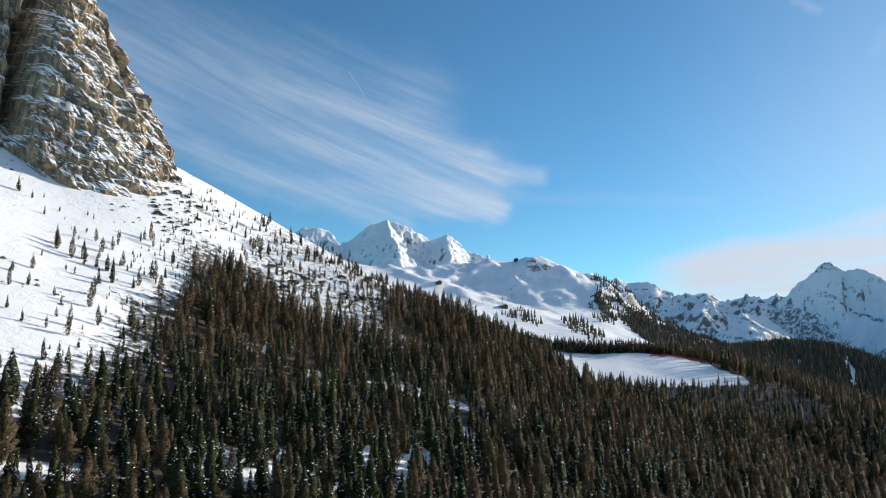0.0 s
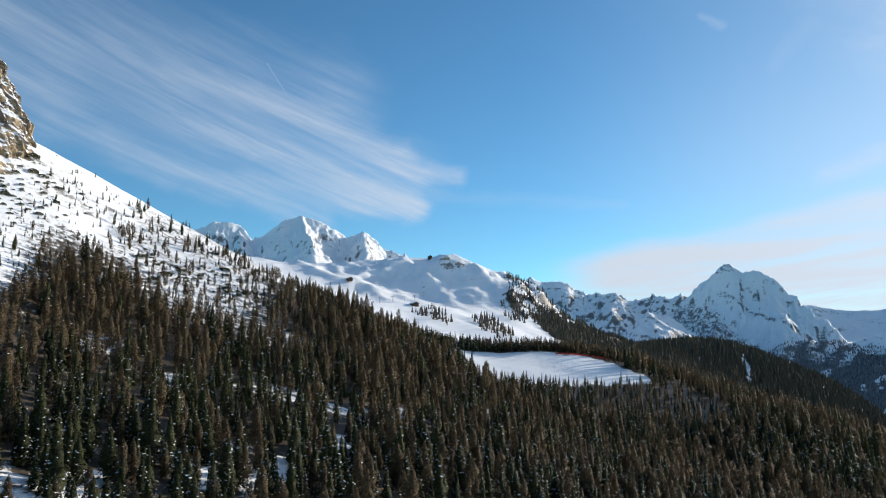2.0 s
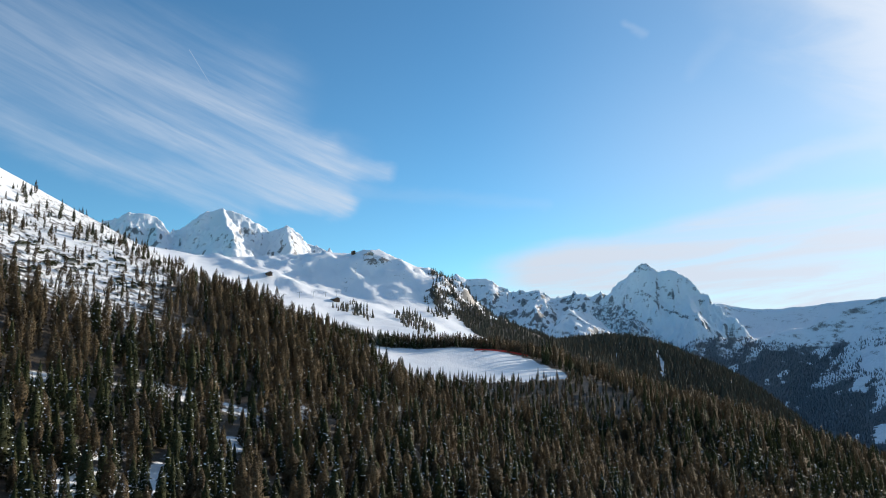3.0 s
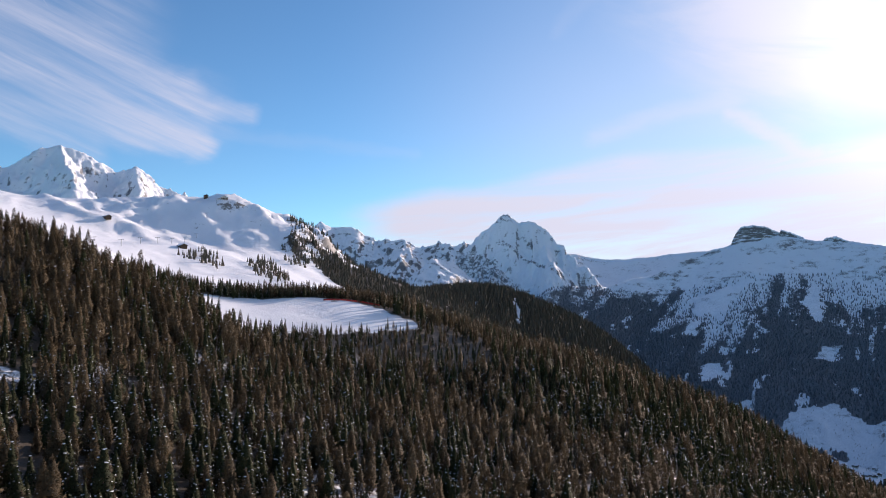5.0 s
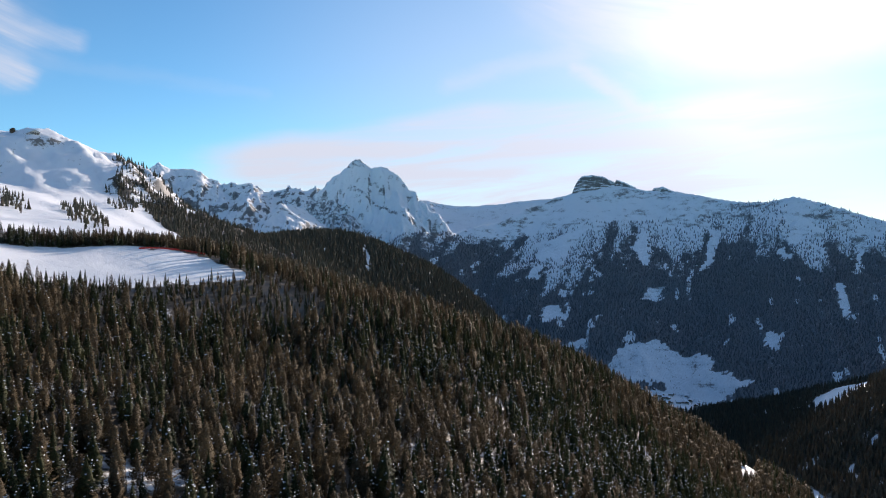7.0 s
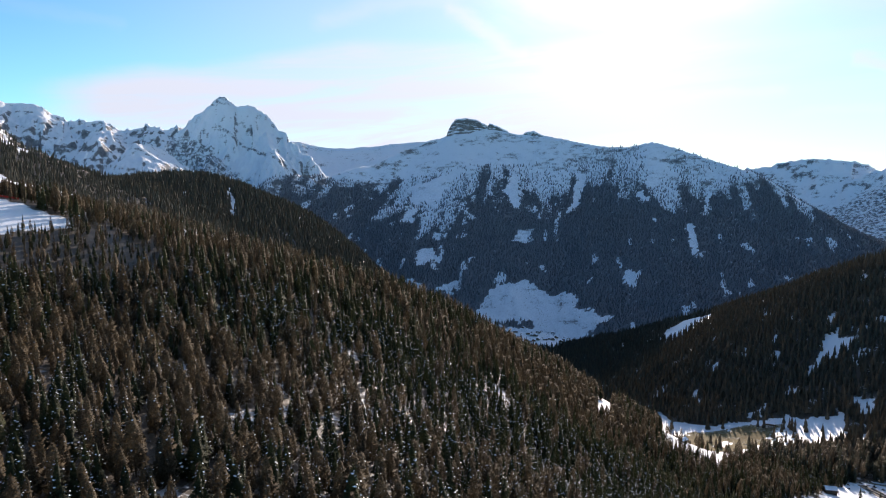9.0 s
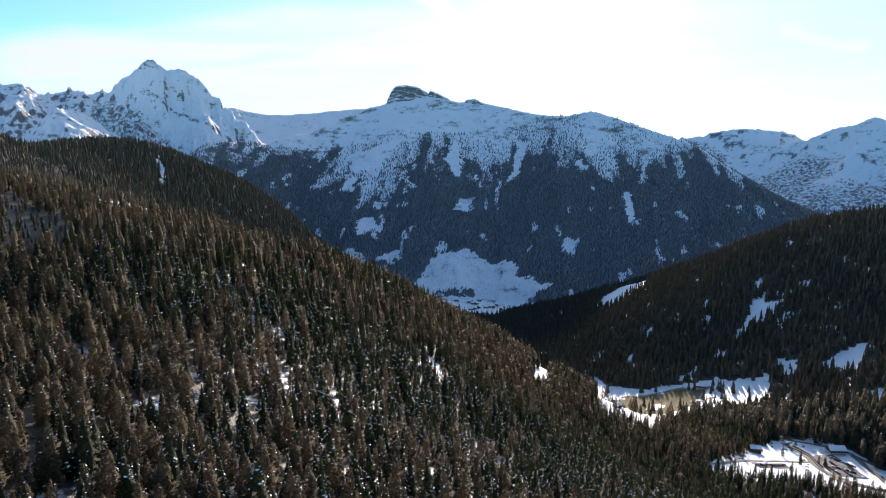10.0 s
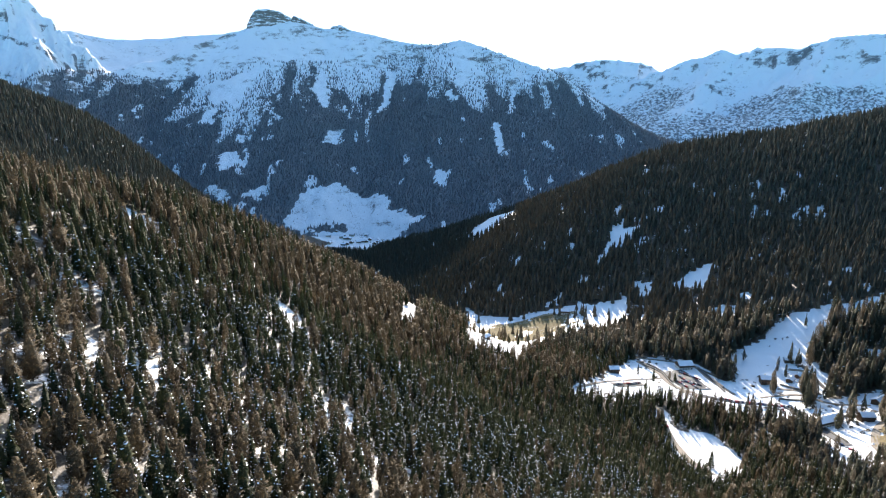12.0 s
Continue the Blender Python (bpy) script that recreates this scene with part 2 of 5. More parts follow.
def needles(name, dark, light, tip, through_light=0.45, gaps=0.0, scale=3.0):
    m, k, s, g = material(name, 0.8)
    p = g.outputs["Position"]
    patch = k.noise(p, 0.15, 2.0)
    fine = k.noise(p, 1.6, 3.0)
    own = g.outputs["Random Per Island"]
    colour = k.mix(k.ramp(patch, 0.38, 0.62), dark, light)
    colour = k.mix(k.math("MULTIPLY", k.ramp(own, 0.45, 1.0), 0.5), colour, tip)
    colour = k.mix(k.math("MULTIPLY", k.ramp(fine, 0.5, 0.8), 0.5), colour, tuple(c * 0.6 for c in dark))
    k.link(colour, s.inputs["Base Color"])
    s.inputs["Specular IOR Level"].default_value = 0.15
    leaf = k.n("ShaderNodeBsdfTranslucent")
    k.link(colour, leaf.inputs[0])
    both = k.n("ShaderNodeMixShader", i_0=through_light)
    k.link(s.outputs[0], both.inputs[1])
    k.link(leaf.outputs[0], both.inputs[2])
    out = both.outputs[0]
    if gaps:
        # sprays of needles and twigs with air between them
        air = k.ramp(k.noise(k.mapped(p, scale=(1, 1, 1.5)), scale, 5.0, 0.72), gaps - 0.02, gaps + 0.02)
        clear = k.n("ShaderNodeBsdfTransparent")
        sprays = k.n("ShaderNodeMixShader")
        k.link(air, sprays.inputs[0])
        k.link(clear.outputs[0], sprays.inputs[1])
        k.link(out, sprays.inputs[2])
        out = sprays.outputs[0]
    k.link(out, m.node_tree.nodes["Material Output"].inputs[0])
    return m


SNOW = snow_ground()
CLIFF = alpine("limestone_cliff", (0.105, 0.096, 0.086), (0.39, 0.290, 0.172), 0.36, 0.46, grain=0.05, strata=0.40)
PYRAMID = alpine("blue_snow_and_rock", (0.14, 0.145, 0.155), (0.25, 0.25, 0.255), 0.33, 0.44, grain=0.018, strata=0.26, speckle=0.45)
PEAK = alpine("snowy_rock", (0.15, 0.155, 0.165), (0.27, 0.27, 0.275), 0.43, 0.53, grain=0.010, strata=0.25, speckle=0.5)
JAGGED = alpine("jagged_grey_rock", (0.13, 0.135, 0.145), (0.26, 0.255, 0.25), 0.56, 0.68, grain=0.012, strata=0.35)
RANGE = alpine("distant_snowy_rock", (0.17, 0.17, 0.175), (0.28, 0.27, 0.265), 0.70, 0.82, grain=0.010, strata=0.25)
SOUTHERN = alpine("southern_snowy_rock", (0.14, 0.145, 0.155), (0.24, 0.24, 0.245), 0.62, 0.74, grain=0.012, strata=0.3)
CRAG = alpine("dark_crag", (0.16, 0.15, 0.14), (0.26, 0.23, 0.21), 0.42, 0.58, grain=0.02, strata=1.3, upright_share=0.25)
SPRUCE = needles("spruce_needles", (0.020, 0.026, 0.012), (0.038, 0.043, 0.017), (0.068, 0.069, 0.025), 0.24, 0.46, 1.7)
SPRUCE_THICK = needles("thick_spruce_needles", (0.023, 0.030, 0.014), (0.043, 0.048, 0.019), (0.072, 0.073, 0.027), 0.24, 0.48, 1.5)
LARCH = needles("bare_larch_twigs", (0.056, 0.042, 0.025), (0.088, 0.066, 0.038), (0.122, 0.092, 0.053), 0.28, 0.485, 2.2)
LARCH_THICK = needles("thick_larch_twigs", (0.062, 0.046, 0.027), (0.098, 0.073, 0.042), (0.138, 0.103, 0.060), 0.28, 0.50, 1.8)
# hill woods: paler copies of the near trees, haze and glare in the colour
HAZED_SPRUCE = needles("hazed_spruce_needles", (0.115, 0.115, 0.092), (0.155, 0.150, 0.115), (0.195, 0.180, 0.135), 0.55)
HAZED_LARCH = needles("hazed_larch_twigs", (0.140, 0.122, 0.090), (0.182, 0.158, 0.115), (0.232, 0.20, 0.145), 0.55)
# valley woods: a weaker haze lift, between the near and the hill colours
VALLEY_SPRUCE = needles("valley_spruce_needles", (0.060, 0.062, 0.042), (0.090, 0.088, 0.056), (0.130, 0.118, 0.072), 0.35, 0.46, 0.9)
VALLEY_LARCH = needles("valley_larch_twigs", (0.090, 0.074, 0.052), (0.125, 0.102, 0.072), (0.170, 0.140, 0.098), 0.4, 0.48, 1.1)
# conifers of the far flank, haze painted in as a pale blue-grey
HAZED_WOOD = needles("hazed_conifers", (0.175, 0.190, 0.205), (0.26, 0.275, 0.295), (0.36, 0.375, 0.395))
BARK = plain("bark", (0.085, 0.062, 0.045), 0.9)
FLECK = plain("snow_on_branches", (0.84, 0.85, 0.88), 0.5, 0.05)


# ---------------------------------------------------------------- land
def lattice(ix, iy, seed):
    h = (ix.astype(np.int64) * 374761393 + iy.astype(np.int64) * 668265263 + seed * 974634543) & 0x7FFFFFFF
    h = ((h ^ (h >> 13)) * 1274126177) & 0x7FFFFFFF
    return ((h ^ (h >> 16)) & 0xFFFF) / 65535.0


def value_noise(x, y, seed=0):
    ix, iy = np.floor(x), np.floor(y)
    fx, fy = x - ix, y - iy
    fx, fy = fx * fx * fx * (fx * (fx * 6 - 15) + 10), fy * fy * fy * (fy * (fy * 6 - 15) + 10)
    a, b = lattice(ix, iy, seed), lattice(ix + 1, iy, seed)
    c, d = lattice(ix, iy + 1, seed), lattice(ix + 1, iy + 1, seed)
    return (a * (1 - fx) + b * fx) * (1 - fy) + (c * (1 - fx) + d * fx) * fy


def fbm(x, y, size, octaves=5, seed=0, gain=0.5):
    """Layered noise between about -1 and 1; size: metres across the largest lumps."""
    total, amp, norm = 0.0, 1.0, 0.0
    for o in range(octaves):
        total = total + amp * (2 * value_noise(x / size + 17.3 * o, y / size - 9.1 * o, seed + o) - 1)
        norm += amp
        amp, size = amp * gain, size * 0.5
    return total / norm


def ridged(x, y, size, octaves=5, seed=0, gain=0.5):
    """Sharp crests and gullies, between 0 and 1."""
    total, amp, norm = 0.0, 1.0, 0.0
    for o in range(octaves):
        v = 1 - np.abs(2 * value_noise(x / size + 7.7 * o, y / size + 3.9 * o, seed + o) - 1)
        total = total + amp * v * v
        norm += amp
        amp, size = amp * gain, size * 0.5
    return total / norm


# The lie of the land by its crest and valley lines: x, y, height.
SPUR_CREST = [(-170, 408, 410), (-112, 404, 362), (-60, 420, 345), (-20, 425, 327), (25, 425, 305), (72, 448, 284), (134, 440, 268), (200, 432, 256),
              (285, 435, 252), (390, 465, 218), (464, 460, 196), (538, 455, 160), (647, 480, 112), (755, 510, 58)]
NEAR_SLOPE = [(-60, 214, 284), (-57, 363, 320), (-39, 159, 269), (1, 170, 261), (138, 188, 231), (180, 160, 224), (227, 162, 206),
              (242, 215, 207), (168, 383, 247), (238, 282, 218), (229, 317, 229), (398, 258, 147), (300, 240, 182), (0, 0, 245), (123, 88, 222), (-110, 0, 270),
              (0, -200, 225), (300, 0, 140), (250, -200, 130), (500, 100, 60), (520, 280, 85)]
TALUS = [(-133, 272, 328), (-110, 190, 300), (-188, 350, 383), (-235, 345, 402), (-260, 180, 355), (-200, 100, 310), (-330, 300, 430), (-300, 600, 440)]
STREAM = [(690, -260, 60), (690, 30, 22), (670, 135, 4), (800, 190, -8), (896, 252, -24), (1020, 440, -75), (1085, 650, -105), (1400, 950, -150), (1650, 1230, -170),
          (1900, 1060, -180), (2300, 760, -200), (1500, 1700, -120)]
SKI_PLATEAU = [(85, 500, 286), (150, 490, 279), (214, 500, 276), (95, 570, 297), (160, 562, 294), (200, 548, 290), (300, 600, 264), (113, 715, 303), (39, 759, 320),
               (50, 900, 330), (180, 900, 316), (330, 950, 285), (122, 1151, 361), (0, 1200, 380), (120, 1350, 398), (300, 1250, 350), (-100, 650, 372), (-150, 900, 400)]
SKI_CREST = [(-89, 1690, 494), (20, 1670, 500), (104, 1647, 508), (178, 1590, 508), (264, 1578, 499), (326, 1546, 470), (357, 1508, 450), (396, 1478, 412), (451, 1430, 362),
             (524, 1352, 310), (600, 1280, 270), (150, 2000, 430), (-300, 1700, 520)]
KNOLL = [(951, 1759, 303), (759, 1850, 290), (600, 1750, 285), (1115, 1660, 228), (1190, 1590, 176), (1000, 1300, 120), (550, 1000, 215), (400, 760, 258), (700, 1350, 235),
         (800, 900, 60), (850, 2200, 230)]
EAST_HILL = [(1620, -11, 238), (1618, 206, 177), (1688, 420, 134), (1690, 606, 38), (1660, 814, -50), (1615, 1002, -118), (1023, 88, 25), (863, 110, -10), (930, 40, 12),
             (1300, 90, 96), (1320, 380, 30), (1330, 640, -50), (1000, -200, 90), (1600, -400, 260)]
FAR_FLOOR = [(1900, 1420, -110), (2000, 1500, -80), (2150, 1050, -130), (1700, 2000, -60), (3300, 300, -160), (4500, -200, -50), (0, 4600, 250), (2600, 4400, 0), (4500, 2500, -100),
             (-1600, 2600, 350), (-1500, -900, 300), (1600, -900, 200), (3500, -900, 0), (2400, 200, -120)]
LINES = np.array(SPUR_CREST + NEAR_SLOPE + TALUS + STREAM + SKI_PLATEAU + SKI_CREST + KNOLL + EAST_HILL + FAR_FLOOR, float)


def thin_plate(nodes):
    pts = nodes[:, :2] / 1000.0

    def kernel(d2):
        return d2 * np.log(d2 + 1e-12)
    d2 = ((pts[:, None] - pts[None]) ** 2).sum(-1)
    n = len(pts)
    a = np.zeros((n + 3, n + 3))
    a[:n, :n] = kernel(d2) + np.eye(n) * 1e-4
    a[:n, n], a[:n, n + 1:] = 1, pts
    a[n, :n], a[n + 1:, :n] = 1, pts.T
    sol = np.linalg.solve(a, np.concatenate([nodes[:, 2], np.zeros(3)]))

    def height_at(x, y):
        x, y = np.asarray(x, float) / 1000.0, np.asarray(y, float) / 1000.0
        z = sol[n] + sol[n + 1] * x + sol[n + 2] * y
        for (px, py), wgt in zip(pts, sol[:n]):
            z = z + wgt * kernel((x - px) ** 2 + (y - py) ** 2)
        return z
    return height_at


lie = thin_plate(LINES)


def land(x, y):
    """Height of the ground."""
    x, y = np.asarray(x, float), np.asarray(y, float)
    far = np.clip(np.hypot(x - 100, y - 200) / 1200.0, 0.12, 1.0)
    z = lie(x, y) + 11.0 * far * fbm(x, y, 260, 5, 3) + 1.3 * fbm(x, y, 30, 3, 8)
    # wind-carved rolls on the ski hill
    hill = np.exp(-((x - 170) / 280) ** 2 - ((y - 1490) / 170) ** 2)
    z = z + hill * (58 * (ridged(x + 0.2 * y, y * 0.42, 130, 5, 21, 0.5) - 0.45) + 15 * (ridged(x, y * 0.6, 52, 4, 23) - 0.4))
    # the broken flank at its eastern end
    s = np.clip(((x - 350) * 230 - (y - 1510) * 230) / 105800, 0, 1)
    flank = np.exp(-((x - 350 - 230 * s) ** 2 + (y - 1510 + 230 * s) ** 2) / 110.0 ** 2)
    z = z + flank * 30 * (ridged(x, y, 70, 5, 27, 0.6) - 0.45)
    # rolls of the groomed plateau
    plateau = np.exp(-((x - 120) / 260) ** 2 - ((y - 1050) / 260) ** 2)
    return z + plateau * (9 * fbm(x, y * 0.6, 120, 3, 29) + 3.5 * (ridged(x + 0.3 * y, y * 0.35, 46, 2, 30) - 0.4))


def mesh_of(name, verts, tris, mats, mat_index=None, smooth=True, normals=None):
    """A mesh object from arrays of vertices and triangles."""
    me = bpy.data.meshes.new(name)
    tris = np.asarray(tris, np.int32)
    me.vertices.add(len(verts))
    me.vertices.foreach_set("co", np.asarray(verts, np.float32).ravel())
    me.loops.add(tris.size)
    me.loops.foreach_set("vertex_index", tris.ravel())
    me.polygons.add(len(tris))
    me.polygons.foreach_set("loop_start", np.arange(0, tris.size, 3, dtype=np.int32))
    for m in mats:
        me.materials.append(m)
    if mat_index is not None:
        me.polygons.foreach_set("material_index", np.asarray(mat_index, np.int32))
    me.update(calc_edges=True)
    if normals is not None:
        layer = me.attributes.new("custom_normal", "FLOAT_VECTOR", "POINT")
        layer.data.foreach_set("vector", np.asarray(normals, np.float32).ravel())
        me.update()
    elif not smooth:
        me.shade_flat()
    return me


def grid_tris(nu, nv):
    i = np.arange((nu - 1) * (nv - 1))
    a = i // (nv - 1) * nv + i % (nv - 1)
    return np.concatenate([np.stack([a, a + nv, a + nv + 1], 1), np.stack([a, a + nv + 1, a + 1], 1)])


def steps(lo, hi, bands, coarse=42, grow=1.06):
    """Grid lines: bands of (from, to, spacing), wider and wider outside them."""
    mid = []
    for a, b, gap in bands:
        mid += list(np.arange(a, b - 0.5 * gap, gap))
    up, s = [bands[-1][1]], bands[-1][2]
    while up[-1] < hi:
        s = min(s * grow, coarse)
        up.append(up[-1] + s)
    down, s = [bands[0][0]], bands[0][2]
    while down[-1] > lo:
        s = min(s * grow, coarse)
        down.append(down[-1] - s)
    return np.array(down[:0:-1] + mid + up)


def sheet_mesh(name, xs, ys, height_fn, mats, smooth=True):
    gx, gy = np.meshgrid(xs, ys, indexing="ij")
    gz = height_fn(gx, gy)
    return mesh_of(name, np.stack([gx, gy, gz], -1).reshape(-1, 3), grid_tris(len(xs), len(ys)), mats, smooth=smooth)


def strew(me, amount):
    """How much of the snow is recoloured, point by point: needles, twigs, bare earth or rock, and painted shade under
    woods.
    """
    layer = me.attributes.new("ground_tone", "FLOAT", "POINT")
    layer.data.foreach_set("value", np.asarray(amount, np.float32).ravel())


def points_of(me):
    co = np.zeros(len(me.vertices) * 3, np.float32)
    me.vertices.foreach_get("co", co)
    return co.reshape(-1, 3)


ground = new("ground", sheet_mesh("ground", steps(-1600, 4900, [(-260, 640, 7.0), (640, 1150, 6.5)]), steps(-900, 4900, [(-70, 620, 7.0), (620, 1720, 10.0)]), land, [SNOW]))
tagged(ground, "snow-covered alpine ground with slopes, pistes and valley floor", "ground", kind="structure")


# ---------------------------------------------------------------- mountains
def crest_height(x, y, ridges):
    """The land that falls away from crest lines: each is (slope, [(x, y, z), ...])."""
    best = np.full(np.shape(x), -1e9)
    for slope, line in ridges:
        for (x0, y0, z0), (x1, y1, z1) in zip(line, line[1:]):
            dx, dy = x1 - x0, y1 - y0
            s = np.clip(((x - x0) * dx + (y - y0) * dy) / (dx * dx + dy * dy), 0, 1)
            d = np.hypot(x - x0 - s * dx, y - y0 - s * dy)
            best = np.maximum(best, z0 + s * (z1 - z0) - slope * d * (1.12 - 0.28 * np.clip(d / 700, 0, 1)))
    return best


def peak_surface(ridges, rough, size, seed, floor=-400, sharp=0.5, bearing=0.0):
    """Land below crest lines, cut by gullies that run down across the crest; bearing: degrees right of +y to which its back looks."""
    high = max(p[2] for _, line in ridges for p in line)
    cb, sb_ = math.cos(math.radians(bearing)), math.sin(math.radians(bearing))

    def surface(x, y):
        u, v = x * cb - y * sb_, x * sb_ + y * cb
        wx, wy = 0.13 * size * fbm(x, y, size, 5, seed + 40), 0.13 * size * fbm(x, y, size, 5, seed + 50)
        z = crest_height(x + wx, y + wy, ridges)
        drop = np.clip((high - crest_height(x, y, ridges)) / 160.0, 0.22, 1.0)
        gully = ridged(u + 0.25 * size * fbm(u, v, size * 1.4, 3, seed + 60), 0.36 * v, 0.62 * size, 5, seed, 0.55) - 0.42
        lumps = ridged(x, y, size, 6, seed + 5, 0.6) - 0.42
        z = z + rough * drop * ((1.1 * gully + 0.9 * lumps) * sharp + fbm(x, y, size * 1.7, 6, seed + 9, 0.58) * (1 - sharp))
        return np.maximum(z, floor)
    return surface


PEAKS = {}


def mountain(name, label, ridges, front, cell, mat, rough, size, seed, floor=-400, sharp=0.5, bearing=0.0, back_off=70, split=None):
    """A mountain from its crest lines. front, back_off: how far its mesh reaches before and behind the lines."""
    pts = np.array([p for _, line in ridges for p in line], float)
    cb, sb_ = math.cos(radians(bearing)), math.sin(radians(bearing))
    u, v = pts[:, 0] * cb - pts[:, 1] * sb_, pts[:, 0] * sb_ + pts[:, 1] * cb
    surface = peak_surface(ridges, rough, size, seed, floor, sharp, bearing)
    us = np.arange(u.min() - 0.5 * front, u.max() + 0.5 * front, cell)
    vs = np.arange(v.min() - front, v.max() + back_off, cell)
    gu, gv = np.meshgrid(us, vs, indexing="ij")
    gx, gy = gu * cb + gv * sb_, gv * cb - gu * sb_
    verts, tris = np.stack([gx, gy, surface(gx, gy)], -1).reshape(-1, 3), grid_tris(len(us), len(vs))
    if split is None:
        ob = tagged(new(name, mesh_of(name, verts, tris, [mat])), label, "mountain")
        PEAKS[name] = [ob]
        return surface
    # summit and flanks, with one run of normals over both
    whole = mesh_of(name, verts, tris, [mat])
    normals = np.zeros(len(verts) * 3, np.float32)
    whole.vertex_normals.foreach_get("vector", normals)
    normals = normals.reshape(-1, 3)
    bpy.data.meshes.remove(whole)
    ob = tagged(new(name), label, "mountain")
    PEAKS[name] = []
    high = verts[tris, 2].mean(1) > split + 45 * fbm(verts[tris[:, 0], 0], verts[tris[:, 0], 1], 160, 4, seed + 70)
    for title, side in (("summit_ridge", tris[high]), ("lower_flank", tris[~high])):
        used, again = np.unique(side, return_inverse=True)
        p = new(title, mesh_of(title, verts[used], again.reshape(-1, 3), [mat], None, True, normals[used]))
        p.parent = ob
        PEAKS[name].append(p)
    return surface


mountain("snowy_massif", "broad snow-covered massif with grey rock faces behind the ski hill",
    [(1.05, [(-1185, 4133, 893), (-923, 4200, 1000), (-857, 4214, 1047), (-717, 4240, 1031), (-614, 4155, 935), (-519, 4168, 984), (-461, 4175, 1037), (-429, 4178, 1059), (-366, 4184, 1082), (-300, 4189, 1075), (-227, 4194, 1044), (-173, 4196, 1014), (-105, 4199, 965), (-48, 4200, 965), (-7, 4200, 980), (21, 4200, 995), (67, 4199, 969), (137, 4198, 898), (198, 4195, 883), (246, 4143, 850), (434, 4127, 777)]),
     (0.9, [(-351, 4185, 1086), (-269, 3841, 879), (-214, 3594, 726)]), (0.9, [(22, 4150, 983), (39, 3750, 777)]), (0.9, [(-717, 4240, 1023), (-645, 3897, 803)])],
    420, 7.0, PEAK, 74, 95, 5, bearing=-4, split=880)
mountain("rocky_range", "jagged grey rock range with snow in its gullies",
    [(0.8, [(904, 4255, 604), (1001, 4233, 681), (1067, 4217, 738), (1126, 4202, 696), (1257, 4164, 696), (1395, 4120, 604), (1541, 4014, 631), (1652, 3970, 563), (1892, 3862, 578), (2085, 3761, 555)]),
     (0.8, [(1067, 4217, 719), (983, 3774, 504)]), (0.8, [(1541, 4014, 623), (1372, 3651, 463)])],
    430, 7.5, JAGGED, 100, 130, 15, bearing=20, split=520)
mountain("sunlit_foothill", "small sunlit snowy summit below the pyramid peak",
    [(0.75, [(911, 2349, 299), (991, 2404, 361), (1060, 2461, 413), (1143, 2556, 425), (1251, 2683, 420)]), (0.8, [(1060, 2461, 426), (991, 2382, 327)])], 260, 6, JAGGED, 95, 90, 25, bearing=23)
mountain("pyramid_peak", "steep pyramid-shaped peak of grey rock and blue snow",
    [(1.35, [(1440, 3040, 212), (1458, 3020, 370), (1490, 3000, 520), (1532, 2968, 586), (1594, 2924, 627), (1597, 2911, 646), (1615, 2901, 658), (1637, 2888, 656), (1657, 2877, 640), (1680, 2864, 620), (1715, 2831, 633), (1763, 2789, 600), (1815, 2732, 524), (1864, 2662, 431), (1881, 2589, 389), (1890, 2545, 300)]),
     (1.0, [(1595, 2889, 566), (1503, 2757, 432), (1394, 2600, 310)]), (0.95, [(1754, 2796, 571), (1686, 2577, 402)]), (1.1, [(1542, 2963, 569), (1450, 2774, 382)])],
    320, 4.6, PYRAMID, 92, 110, 35, bearing=31, split=480)
mountain("snow_saddle", "smooth snowy ridge between two mountains",
    [(0.55, [(2189, 3643, 493), (2432, 3486, 523), (2528, 3416, 493), (2663, 3312, 478), (2838, 3163, 508), (3005, 3005, 523), (3256, 2732, 448)])], 430, 13, RANGE, 40, 200, 45, bearing=40)
TABLE_SPURS = [(0.62, [(1531, 2463, 251), (1594, 2472, 293), (1749, 2489, 313), (1904, 2501, 329), (2124, 2493, 370), (2400, 2445, 466), (2513, 2402, 505), (2564, 2362, 541), (2642, 2297, 551), (2710, 2201, 532), (2750, 2135, 514), (2774, 2094, 515), (2804, 2037, 509), (2880, 1816, 459), (2902, 1620, 447), (2918, 1546, 463), (2936, 1272, 374), (2933, 1172, 349), (2905, 980, 268), (2873, 843, 188), (2824, 708, 49), (2794, 608, -122)]),
     (0.62, [(2400, 2445, 454), (2057, 2150, 214), (1834, 1948, 45)]), (0.62, [(2646, 2300, 506), (2328, 2011, 237), (2039, 1809, 40)]),
     (0.62, [(2804, 2037, 497), (2459, 1763, 223), (2171, 1580, 44)]), (0.62, [(2918, 1546, 454), (2523, 1374, 193), (2264, 1285, 8)]), (0.62, [(2932, 1229, 358), (2590, 1061, 135), (2339, 990, -50)])]
table_land = mountain("table_mountain", "long wooded mountain with a snowy upper slope",
    TABLE_SPURS, 420, 9.5, RANGE, 36, 170, 55, sharp=0.45, bearing=57, split=330)
